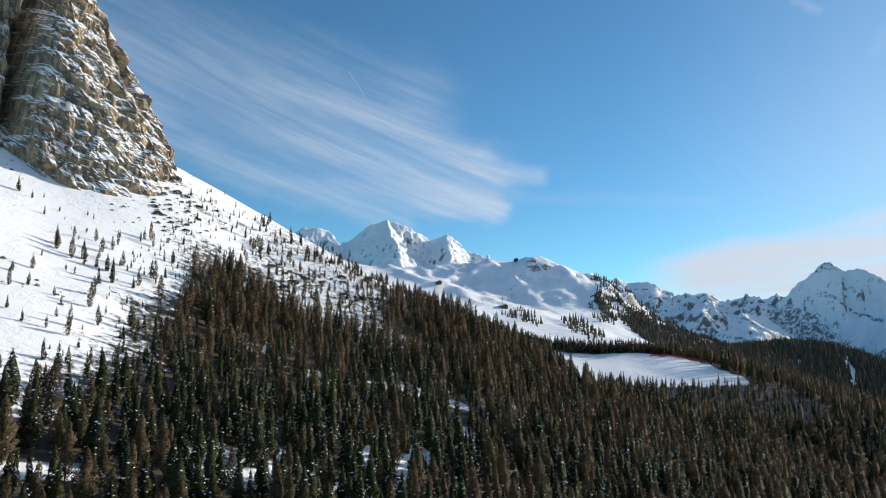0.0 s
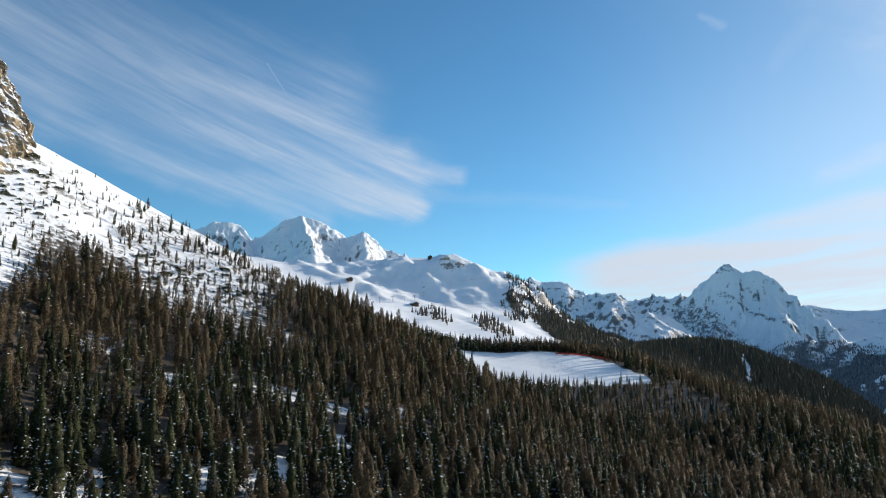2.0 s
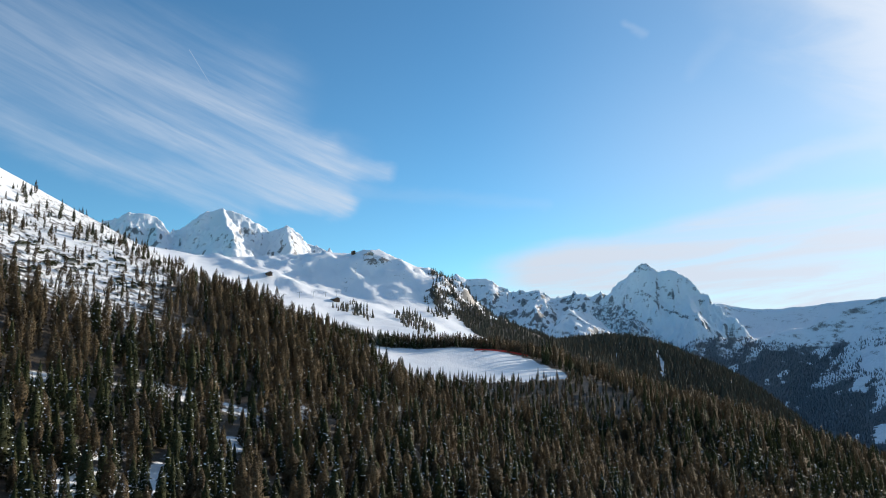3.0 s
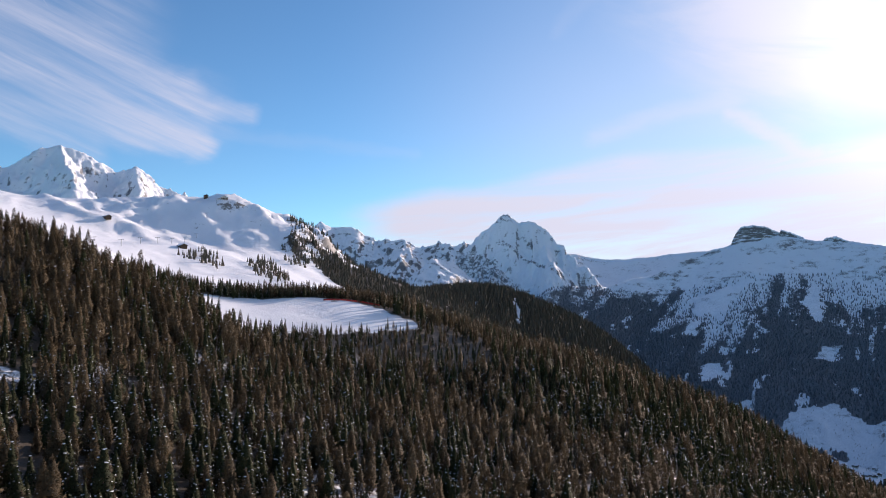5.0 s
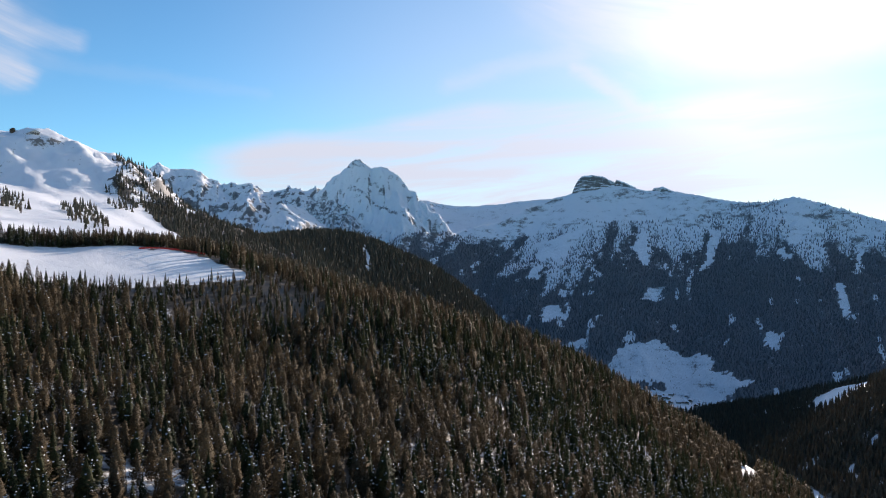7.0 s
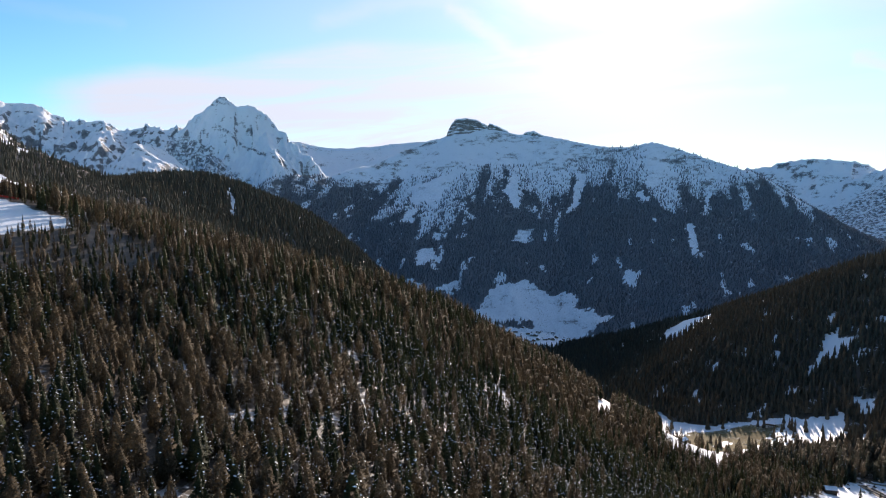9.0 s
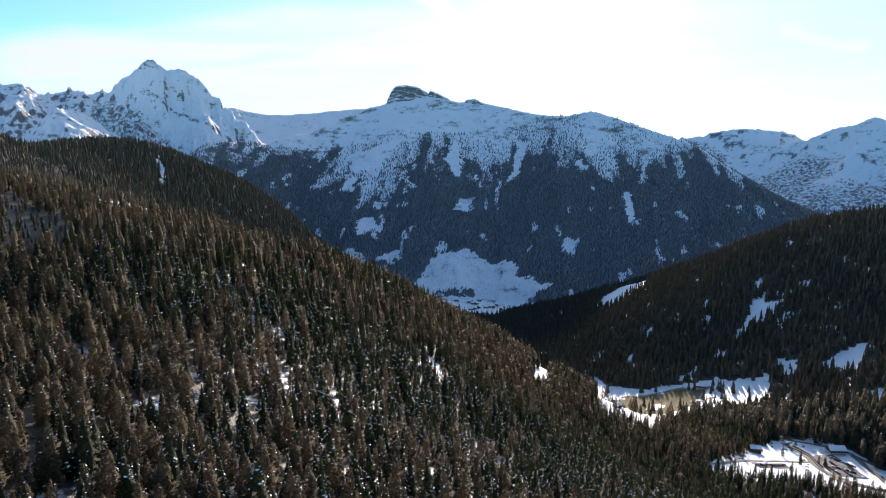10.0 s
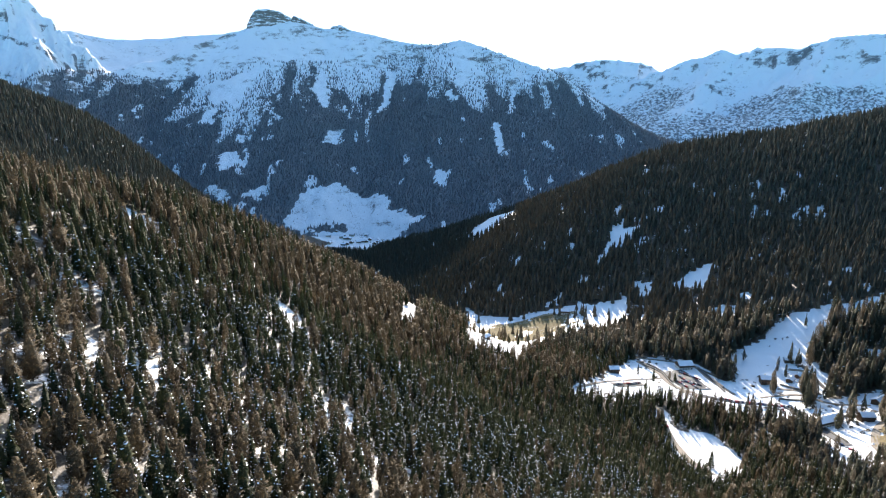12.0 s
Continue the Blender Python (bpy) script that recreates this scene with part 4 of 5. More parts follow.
tall = tall * np.where(y > 340, 0.46 + 0.62 * soft(x, -55, 20), 1.0) * np.where(y > 540, 0.6, 1.0) * np.where((y > 415) & (y < 500) & (x > 80) & (x < 245), 0.50, 1.0) * np.where((y > 440) & (y < 545) & (x >= 225) & (x < 330), 0.72, 1.0)
larch = rng.random(len(x)) < larch_share(x, y)
spots = np.stack([x, y, z, tall], 1)
near = ((dist < 205) & (dist > 85) & (y > 0.2 * x - 20))
unseen = (dist <= 80) | (y < 0.2 * x - 60)
middle = ~near & ((~unseen & ((dist < 330) | ((x < 160) & (y > 330)))) | (dist <= 80))
beyond = ~near & ~middle
named = near & (y > 120) & (y < 215) & (x > -60) & (x < 110)
order = np.flatnonzero(named)[:300]
single = np.zeros(len(x), bool)
single[order] = True

MATS_S, MATS_L = [SPRUCE, BARK, FLECK], [LARCH, BARK, FLECK]
THICK_S, THICK_L = [SPRUCE_THICK, BARK, FLECK], [LARCH_THICK, BARK, FLECK]
forest("spruce_stand", "dense dark spruces with flecks of snow on the near slope", spots[near & ~single & ~larch], fine_spruce, MATS_S, rng)
forest("larch_stand", "bare brown larches among the spruces of the near slope", spots[near & ~single & larch], fine_larch, MATS_L, rng)
forest("spruce_stand", "dark spruces across the middle of the slope", spots[middle & ~larch], mid_spruce, THICK_S, rng)
forest("larch_stand", "bare brown larches across the middle of the slope", spots[middle & larch], mid_larch, THICK_L, rng)
forest("spruce_stand", "dark spruces low on the slope and along the stream", spots[beyond & ~larch], low_spruce, THICK_S, rng)
forest("larch_stand", "bare brown larches low on the slope", spots[beyond & larch], low_larch, THICK_L, rng)


def tree_thing(kind, arrays):
    """A tree as an empty with trunk, crown and the snow that lies on it."""
    v, t, m, nrm = arrays
    ob = new(kind + "_tree")
    tags = {"spruce": "dark green spruce with snow flecks, standing in snow", "larch": "bare brown larch with fine twigs, standing in snow"}
    tagged(ob, tags[kind], "tree", "trees of the near slope")
    for number, title, mat in ((1, "trunk", BARK), (0, "crown", SPRUCE if kind == "spruce" else LARCH), (2, "snow_cover", FLECK)):
        tri = t[m == number]
        if not len(tri):
            continue
        used = np.unique(tri)
        again = np.zeros(len(v), int)
        again[used] = np.arange(len(used))
        p = new(title, mesh_of(title, v[used], again[tri], [mat], None, False, nrm[used]))
        p.parent = ob
        if number == 2:
            tagged(p, "flecks of snow on the branches", kind="stuff")
    return ob


masters = {"spruce": [tree_thing("spruce", a) for a in fine_spruce], "larch": [tree_thing("larch", a) for a in fine_larch]}
made = {}
for i in order:
    kind = "larch" if larch[i] else "spruce"
    which = masters[kind][i % len(masters[kind])]
    m = Matrix.LocRotScale((x[i], y[i], z[i]), Euler((0, 0, rng.uniform(0, 6.28))), None)
    size = tall[i] / 15.0
    ob = which if which.name not in made else copy_thing(which, m)
    made[which.name] = True
    ob.matrix_basis = m @ Matrix.Diagonal((size, size, size, 1))

# woods of the valley, the east hill and the knoll
x, y = scatter(900, 1720, -300, 1180, 6.5, rng)
xb, yb = scatter(430, 1300, 640, 1900, 6.6, rng)
xc, yc = scatter(380, 1000, -330, 230, 6.0, rng)
below = (yc <= 0.45 * xc - 230) & (xc <= 900)
xc, yc = xc[below], yc[below]
xd, yd = scatter(60, 640, 545, 1560, 6.0, rng)
x, y = np.concatenate([x, xb[((xb < 900) | (yb > 1180)) & ((yb > 1090) | (xb < 440))], xc, xd[(yd > 640) & (xd < 430)]]), np.concatenate([y, yb[((xb < 900) | (yb > 1180)) & ((yb > 1090) | (xb < 440))], yc, yd[(yd > 640) & (xd < 430)]])
chance = woods(x, y)
streaks = soft(ridged(x + 0.5 * y, 0.2 * y - 0.1 * x, 60, 2, 92), 0.86, 0.95) * (y > 1000) * soft(fbm(x, y, 120, 3, 93), -0.05, 0.2)
keep = rng.random(len(x)) < chance * 0.96 * (1 - 0.9 * streaks)
x, y = x[keep], y[keep]
spots = np.stack([x, y, land(x, y) - 0.4, heights(len(x), rng, 8, 16, 25)], 1)
spots[:, 3] *= np.where((x < 560) & (y > 560), rng.uniform(0.35, 0.75, len(x)), 1.0)
knoll = (y > 1000) & (x < 1500)
larch = rng.random(len(x)) < np.where(knoll, 0.16, 0.36) + np.where(knoll, 0.15, 0.5) * soft(fbm(x, y, 180, 3, 91), -0.2, 0.4)
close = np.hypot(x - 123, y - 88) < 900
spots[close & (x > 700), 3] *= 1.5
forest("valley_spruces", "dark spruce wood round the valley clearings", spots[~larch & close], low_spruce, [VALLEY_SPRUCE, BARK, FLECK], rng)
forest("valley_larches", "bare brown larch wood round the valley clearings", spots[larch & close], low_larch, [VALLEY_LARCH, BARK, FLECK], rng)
# the hill stands take the haze-lightened colours
forest("hill_spruces", "dark spruce wood on the hills", spots[~larch & ~close], tiny_tree, [HAZED_SPRUCE], rng)
forest("hill_larches", "bare brown larch wood on the hills", spots[larch & ~close], tiny_tree, [HAZED_LARCH], rng)

# woods of the table mountain and of the valley floor below it
def table_woods(x, y, z):
    """How thick the wood stands on the mountain's flank."""
    u, v = 0.545 * x - 0.839 * y, 0.839 * x + 0.545 * y          # along the crest, and down across it
    streak = fbm(u + 14 * fbm(x, y, 60, 2, 94), 0.13 * v, 80, 5, 95, 0.62)
    line = 262 + 80 * fbm(x, y, 330, 3, 96) + 170 * streak + 60 * fbm(u, 0.2 * v, 26, 3, 101) + 45 * soft(2480 - x, 0, 260) * soft(y - 2150, 0, 200)
    d = 0.22 * soft(line - z, -220, -60) + 0.78 * soft(line - z, -110, 110)
    d = d * (0.80 + 0.20 * soft(fbm(u, 0.3 * v, 44, 4, 100, 0.6), -0.25, 0.2))
    gully = ridged(u + 20 * fbm(x, y, 90, 3, 98), 0.07 * v, 150, 2, 97)
    d = d * (1 - 0.60 * soft(gully, 0.84, 0.95) * soft(fbm(x, y, 160, 3, 99), -0.1, 0.2))
    d = d * (1 - 0.55 * soft(fbm(u + 8 * fbm(x, y, 40, 2, 105), 0.35 * v, 30, 3, 104), 0.44, 0.58))
    for poly in CLEAR:
        d[inside(x, y, poly)] = 0
    d[inside(x, y, ISLANDS[0])] = 0.9
    return d


x, y = scatter(1300, 3300, 500, 2900, 7.6, rng)
zl, zt = land(x, y), table_land(x, y)
z = np.maximum(zl, zt)
chance = table_woods(x, y, z)
seen = (x * 0.62 + y * 0.78 < 3120) & ~((x < 2000) & (y < 1500) & (zt < zl)) & (np.hypot(x - 95, y - 83) > 1750)
keep = seen & (rng.random(len(x)) < chance) & (z < 470)
x, y, z = x[keep], y[keep], z[keep]
# needle colour here carries the haze over the flank
forest("mountain_wood", "dark conifer wood on the shaded mountain flank", np.stack([x, y, z - 0.5, heights(len(x), rng, 7, 10, 14)], 1), speck_tree, [HAZED_WOOD], rng)

# needles and twigs under the trees, and shade on snow between them, as colour
co = points_of(ground.data)
gx, gy, gz = co[:, 0].astype(float), co[:, 1].astype(float), co[:, 2].astype(float)
off = off_path(gx, gy)
cover = woods(gx, gy) * np.where(gy > -330, 1.0, 0.0)
cover = cover * (0.36 + 0.38 * soft(off, 80, 150) + 0.18 * soft(off, 200, 420))
cover = np.where((gx > 1250) & (np.hypot(gx - 95, gy - 83) > 1750), soft(table_woods(gx, gy, gz), 0.25, 0.9), cover)
strew(ground.data, cover)
# wood floor of the flank, in the same haze-paled tone
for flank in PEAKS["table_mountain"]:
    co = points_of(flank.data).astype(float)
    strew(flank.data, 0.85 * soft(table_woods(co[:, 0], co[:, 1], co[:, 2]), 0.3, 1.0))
# bare rock on the summit block, the steep western face and one slanting band of the pyramid
for flank in PEAKS["pyramid_peak"]:
    co = points_of(flank.data).astype(float)
    px, py, pz = co[:, 0], co[:, 1], co[:, 2]
    top_block = soft(pz, 560, 640) * soft(1690 - px, 0, 40)
    west_face = soft(1508 - px - 0.25 * (py - 2950), 0, 45) * soft(pz, 230, 300)
    t = np.clip(((px - 1575) * 150 + (pz - 520) * -190) / (150 ** 2 + 190 ** 2), 0, 1)
    band = soft(26 - np.hypot(px - 1575 - 150 * t, pz - 520 + 190 * t), 0, 22)
    strew(flank.data, np.clip(0.46 * top_block + 0.50 * west_face + 0.5 * band, 0, 0.6))
for flank in PEAKS["southern_range"]:
    co = points_of(flank.data).astype(float)
    pistes = soft(ridged(0.5 * co[:, 0], co[:, 1], 170, 2, 103), 0.86, 0.93)
    strew(flank.data, 0.5 * soft(290 + 170 * fbm(co[:, 0], co[:, 1], 300, 4, 99) - co[:, 2], -40, 110) * (1 - pistes))

# ---------------------------------------------------------------- buildings, roads and small things
ASPHALT = plain("wet_asphalt", (0.050, 0.050, 0.054), 0.6, 0.3, 0.4)
TRACK = plain("trodden_track", (0.24, 0.205, 0.165), 0.9, 0.25, 0.3)
TURF = plain("dry_winter_grass", (0.26, 0.20, 0.10), 0.95, 0.35, 0.25)
PLASTER = plain("pale_plaster", (0.62, 0.58, 0.50), 0.85, 0.1, 0.8)
TIMBER = plain("dark_timber", (0.115, 0.070, 0.042), 0.8, 0.3, 1.2)
ROOF = plain("grey_roof", (0.12, 0.11, 0.11), 0.7, 0.25, 0.9)
ROOF_SNOW = plain("roof_snow", (0.84, 0.86, 0.89), 0.5, 0.05, 0.5)
GLASS = plain("dark_window_glass", (0.03, 0.035, 0.04), 0.12, 0.2)
STEEL = plain("galvanised_steel", (0.34, 0.35, 0.36), 0.45, 0.15)
RED_NET = plain("red_safety_net", (0.62, 0.05, 0.035), 0.7, 0.15)
RUBBER = plain("rubber", (0.025, 0.025, 0.027), 0.8, 0.2)
ROCK = plain("grey_boulder", (0.17, 0.155, 0.135), 0.9, 0.4, 0.8)


def z_at(x, y):
    return float(land(np.array([x]), np.array([y]))[0])


def part(name, bm, mat, parent=None, label=""):
    """Links a bmesh as one mesh object under a thing or a part."""
    me = bpy.data.meshes.new(name)
    bm.normal_update()
    bm.to_mesh(me)
    bm.free()
    me.materials.append(mat)
    me.shade_flat()
    ob = new(name, me)
    ob.parent = parent
    return tagged(ob, label)


def box(bm, x0, x1, y0, y1, z0, z1, soft_edge=0.0):
    made = bmesh.ops.create_cube(bm, size=1.0, matrix=Matrix.Translation(((x0 + x1) / 2, (y0 + y1) / 2, (z0 + z1) / 2)) @ Matrix.Diagonal((x1 - x0, y1 - y0, z1 - z0, 1)))
    if soft_edge:
        edges = list({e for v in made["verts"] for e in v.link_edges})
        bmesh.ops.bevel(bm, geom=edges, offset=soft_edge, segments=1, affect="EDGES")
    return bm


def boxed(*sizes, soft_edge=0.0):
    return box(bmesh.new(), *sizes, soft_edge=soft_edge)


def prism(bm, outline, y0, y1):
    """A profile in x and z drawn out along y."""
    a = [bm.verts.new((x, y0, z)) for x, z in outline]
    b = [bm.verts.new((x, y1, z)) for x, z in outline]
    bm.faces.new(a[::-1]), bm.faces.new(b)
    for i in range(len(a)):
        j = (i + 1) % len(a)
        bm.faces.new((a[i], a[j], b[j], b[i]))
    return bm


def gabled(wide, low, rise, over, thick, long, lift=0.0):
    """A pitched slab over a gable: wide across, rising to the ridge."""
    h = wide / 2 + over
    drop = rise * over / (wide / 2)
    pts = [(-h, low - drop + lift), (0, low + rise + lift), (h, low - drop + lift), (h, low - drop + thick + lift), (0, low + rise + thick + lift), (-h, low - drop + thick + lift)]
    return prism(bmesh.new(), pts, -long / 2 - over, long / 2 + over)


def house(title, label, x, y, turn, wide, long, storeys, wall, upper, snow_thick=0.45, chimney=True, group=""):
    """An alpine house: walls, timber upper floor, pitched roof under snow, windows, door, balcony, chimney."""
    h = 2.8 * storeys
    ob = new(title)
    ob.matrix_basis = pose(x, y, z_at(x, y), 0, 0, turn)
    tagged(ob, label, "house", group)
    low = 2.9 if storeys > 1 else h
    part("wall", boxed(-wide / 2, wide / 2, -long / 2, long / 2, -2.5, low), wall, ob)
    rise = wide * 0.24
    pts = [(-wide / 2, low + 0.003), (wide / 2, low + 0.003), (wide / 2, h), (0, h + rise), (-wide / 2, h)]
    part("gable_wall", prism(bmesh.new(), pts, -long / 2 - 0.05, long / 2 + 0.05), upper, ob, "dark timber upper wall")
    part("roof", gabled(wide, h, rise, 0.9, 0.25, long, 0.01), ROOF, ob)
    part("roof_snow", gabled(wide, h, rise, 0.75, snow_thick, long, 0.27), ROOF_SNOW, ob, "thick snow on the roof")
    for side in (-1, 1):
        for k in range(int(long // 3.2)):
            c = -long / 2 + 1.9 + 3.2 * k
            for f in range(storeys):
                z0 = 0.95 + 2.8 * f
                window = part("window", boxed(side * wide / 2 - 0.06 + side * 0.06, side * wide / 2 + 0.06 + side * 0.06, c - 0.6, c + 0.6, z0, z0 + 1.25), GLASS, ob)
                part("window_frame", boxed(side * (wide / 2 + 0.02) - 0.07 + side * 0.07, side * (wide / 2 + 0.02) + 0.07 + side * 0.07, c - 0.75, c + 0.75, z0 - 0.14, z0), TIMBER, window)
    for k in range(int(wide // 3.0)):
        c = -wide / 2 + 1.7 + 3.0 * k
        for f in range(storeys):
            z0 = 0.95 + 2.8 * f
            part("window", boxed(c - 0.6, c + 0.6, -long / 2 - 0.14, -long / 2 - 0.02, z0, z0 + 1.25), GLASS, ob)
    part("door", boxed(wide / 2 - 1.6, wide / 2 - 0.6, -long / 2 - 0.17, -long / 2 - 0.03, 0, 2.05), TIMBER, ob)
    if storeys > 1:
        balcony = part("balcony", boxed(-wide / 2 + 0.5, wide / 2 - 0.5, -long / 2 - 1.4, -long / 2 - 0.06, 2.72, 2.9), TIMBER, ob)
        part("railing", boxed(-wide / 2 + 0.5, wide / 2 - 0.5, -long / 2 - 1.42, -long / 2 - 1.34, 2.91, 3.8), TIMBER, balcony)
    if chimney:
        part("chimney", boxed(wide * 0.14, wide * 0.14 + 0.9, long * 0.1, long * 0.1 + 0.9, h + 0.2, h + rise + 1.3), PLASTER, ob)
    return ob


def ribbon(title, label, line, wide, mat, lift=0.55, kind="structure", category="road"):
    """A road or track laid along the land, with a thickness of its own."""
    pts = [Vector((p[0], p[1], 0)) for p in line]
    dense = []
    for i in range(len(pts) - 1):
        a, b, c, d = pts[max(i - 1, 0)], pts[i], pts[i + 1], pts[min(i + 2, len(pts) - 1)]
        n = max(2, int((c - b).length / 4))
        for k in range(n):
            t = k / n
            dense.append(0.5 * (2 * b + (c - a) * t + (2 * a - 5 * b + 4 * c - d) * t * t + (3 * b - a - 3 * c + d) * t ** 3))
    dense.append(pts[-1])
    bm = bmesh.new()
    rows = []
    for i, p in enumerate(dense):
        d = (dense[min(i + 1, len(dense) - 1)] - dense[max(i - 1, 0)]).normalized()
        side = Vector((-d.y, d.x, 0)) * wide / 2
        row = []
        for q, down in ((p - side * 1.15, 1.5), (p - side, 0), (p, 0), (p + side, 0), (p + side * 1.15, 1.5)):
            row.append(bm.verts.new((q.x, q.y, z_at(q.x, q.y) + lift - down)))
        rows.append(row)
    for r0, r1 in zip(rows, rows[1:]):
        for k in range(4):
            bm.faces.new((r0[k], r0[k + 1], r1[k + 1], r1[k]))
    ob = part(title, bm, mat)
    return tagged(ob, label, category, kind=kind)


def car(label, colour):
    ob = new("car")
    tagged(ob, label, "car", "parked cars")
    paint = plain("car_paint", colour, 0.35, 0.1)
    profile = [(-2.1, 0.35), (2.1, 0.35), (2.12, 0.75), (1.25, 0.92), (-1.95, 0.98), (-2.12, 0.8)]
    part("body", prism(bmesh.new(), profile, -0.86, 0.86), paint, ob)
    cabin = [(-1.85, 0.985), (1.0, 0.93), (0.35, 1.45), (-1.45, 1.48)]
    part("cabin", prism(bmesh.new(), cabin, -0.76, 0.76), GLASS, ob, "dark glass cabin")
    part("roof_panel", boxed(-1.4, 0.3, -0.70, 0.70, 1.482, 1.53), paint, ob)
    for wx in (-1.3, 1.3):
        for wy in (-0.88, 0.88):
            bm = bmesh.new()
            bmesh.ops.create_cone(bm, cap_ends=True, segments=10, radius1=0.33, radius2=0.33, depth=0.2, matrix=Matrix.Translation((wx, wy, 0.33)) @ Matrix.Rotation(radians(90), 4, "X"))
            part("wheel", bm, RUBBER, ob)
    return ob


def lined(items, master, start, end, n, turn, r, gap_chance=0.15):
    """Copies of things in a row between two places of the plan."""
    for k in range(n):
        if r.random() < gap_chance:
            continue
        t = (k + 0.5) / n
        px, py = start[0] + (end[0] - start[0]) * t + r.uniform(-0.3, 0.3), start[1] + (end[1] - start[1]) * t + r.uniform(-0.3, 0.3)
        items.append((int(r.integers(0, len(master))), px, py, turn + r.uniform(-4, 4)))


# the car parks and roads of the valley
ribbon("valley_road", "cleared brown road through the valley clearing", [(896, 244), (863, 215), (822, 190), (811, 166)], 7.0, TRACK)
ribbon("valley_road", "cleared road along the foot of the piste", [(811, 166), (812, 131), (815, 86), (773, 63), (717, 39)], 8.0, ASPHALT)
ribbon("valley_road", "narrow brown road down to the lower meadow", [(749, 191), (720, 184), (688, 170), (648, 151), (616, 128)], 6.0, TRACK)
ribbon("car_park", "dark cleared parking yard beside the inn", [(876, 206), (855, 188), (829, 168)], 30.0, ASPHALT, 0.6, category="car park")
ribbon("car_park", "snowy parking strip with a row of cars", [(775, 243), (807, 222)], 12.0, TRACK, 0.5, category="car park")
ribbon("turning_place", "tan road that bends round a grass bank", [(790, 8), (765, 16), (727, 20), (709, 17)], 6.0, TRACK)

for line in ([(885, 237), (875, 224), (856, 208), (812, 187)], [(890, 233), (871, 214), (837, 195)], [(885, 170), (866, 158), (837, 143)], [(900, 181), (884, 164), (875, 151)],
             [(875, 94), (867, 81), (861, 71)], [(839, 93), (839, 82), (837, 70)], [(788, 56), (797, 40), (800, 27)], [(783, 63), (756, 51), (725, 39)]):
    ribbon("retaining_wall", "low dark stone wall beside the cleared road", line, 1.3, ROCK, 1.6, category="wall")
ribbon("valley_road", "pale gravel drive below the parking yard", [(811, 183), (809, 169), (801, 162)], 9.0, TRACK)
MASTERS = [car("dark grey parked car on the cleared yard", (0.05, 0.05, 0.055)), car("silver parked car on the cleared yard", (0.45, 0.46, 0.48)), car("red parked car on the cleared yard", (0.40, 0.03, 0.03)),
           car("dark blue parked car on the cleared yard", (0.03, 0.06, 0.16)), car("white parked car on the cleared yard", (0.75, 0.75, 0.75))]
rows_of_cars = []
lined(rows_of_cars, MASTERS, (776, 242), (806, 223), 14, 95, rng)
lined(rows_of_cars, MASTERS, (860, 193), (829, 168), 9, 40, rng)
lined(rows_of_cars, MASTERS, (851, 197), (822, 176), 8, 40, rng)
lined(rows_of_cars, MASTERS, (812, 129), (815, 85), 22, 10, rng)
lined(rows_of_cars, MASTERS, (802, 125), (805, 87), 18, 15, rng, 0.3)
lined(rows_of_cars, MASTERS, (846, 188), (843, 168), 10, 60, rng)
lined(rows_of_cars, MASTERS, (876, 196), (859, 170), 9, 50, rng)
lined(rows_of_cars, MASTERS, (815, 147), (810, 129), 9, 10, rng)
lined(rows_of_cars, MASTERS, (724, 47), (703, 36), 5, 60, rng)
lined(rows_of_cars, MASTERS, (728, 185), (705, 177), 5, 70, rng)
placed = set()
for which, px, py, turn in rows_of_cars:
    m = pose(px, py, z_at(px, py) + 0.62, 0, 0, turn)
    if which in placed:
        copy_thing(MASTERS[which], m)
    else:
        MASTERS[which].matrix_basis = m
        placed.add(which)

for title, label, (hx, hy), turn, wide, long, storeys, wall in (
        ("inn", "three-storey inn with snow on its wide roof", (894, 193), 35, 12, 16, 2, PLASTER),
        ("chalet", "dark timber chalet at the edge of the piste", (877, 107), 20, 9, 13, 2, TIMBER),
        ("shed", "low timber shed with a snow-covered roof", (885, 85), 75, 6, 9, 1, TIMBER),
        ("shed", "low timber shed with a snow-covered roof", (895, 78), 70, 5, 8, 1, TIMBER),
        ("chalet", "small chalet below the wood with snowy roof", (925, 89), 15, 7, 9, 1, TIMBER),
        ("lift_station", "long valley station with a snow-covered roof", (774, 53), 50, 11, 26, 2, PLASTER),
        ("chalet", "brown chalet beside the grass bank", (788, 23), 25, 9, 11, 2, TIMBER),
        ("barn", "long barn with a grey roof by the wood", (839, 8), 60, 9, 20, 1, TIMBER),
        ("hut", "small hut on the snowy clearing", (868, 284), 10, 5, 6, 1, TIMBER),
        ("chalet", "chalet on the snowy clearing in the wood", (826, 256), 30, 8, 10, 2, TIMBER),
        ("farmhouse", "farmhouse on the meadow with brown grass", (1112, 406), 20, 9, 12, 2, PLASTER),
        ("hay_barn", "timber hay barn on the meadow", (753, 377), 80, 6, 8, 1, TIMBER)):
    house(title, label, hx, hy, turn, wide, long, storeys, wall, TIMBER)

# the covered ski conveyor beside the inn
def conveyor(a, b):
    ob = new("ski_conveyor")
    tagged(ob, "dark covered conveyor lift lying on the snow", "ski lift")
    za, zb = z_at(*a), z_at(*b)
    ob.matrix_basis = look((a[0], a[1], za + 0.6), (b[0], b[1], zb + 0.6)) @ pose(0, 0, 0, -90, 0, 0)
    far = (Vector((*a, za)) - Vector((*b, zb))).length
    part("belt_housing", prism(bmesh.new(), [(-1.3, -0.8), (1.3, -0.8), (1.3, 0.4), (0.7, 1.4), (-0.7, 1.4), (-1.3, 0.4)], 0, far), ROOF, ob)
    part("drive_box", boxed(-1.7, 1.7, -2.5, -0.05, -0.9, 1.8), STEEL, ob)


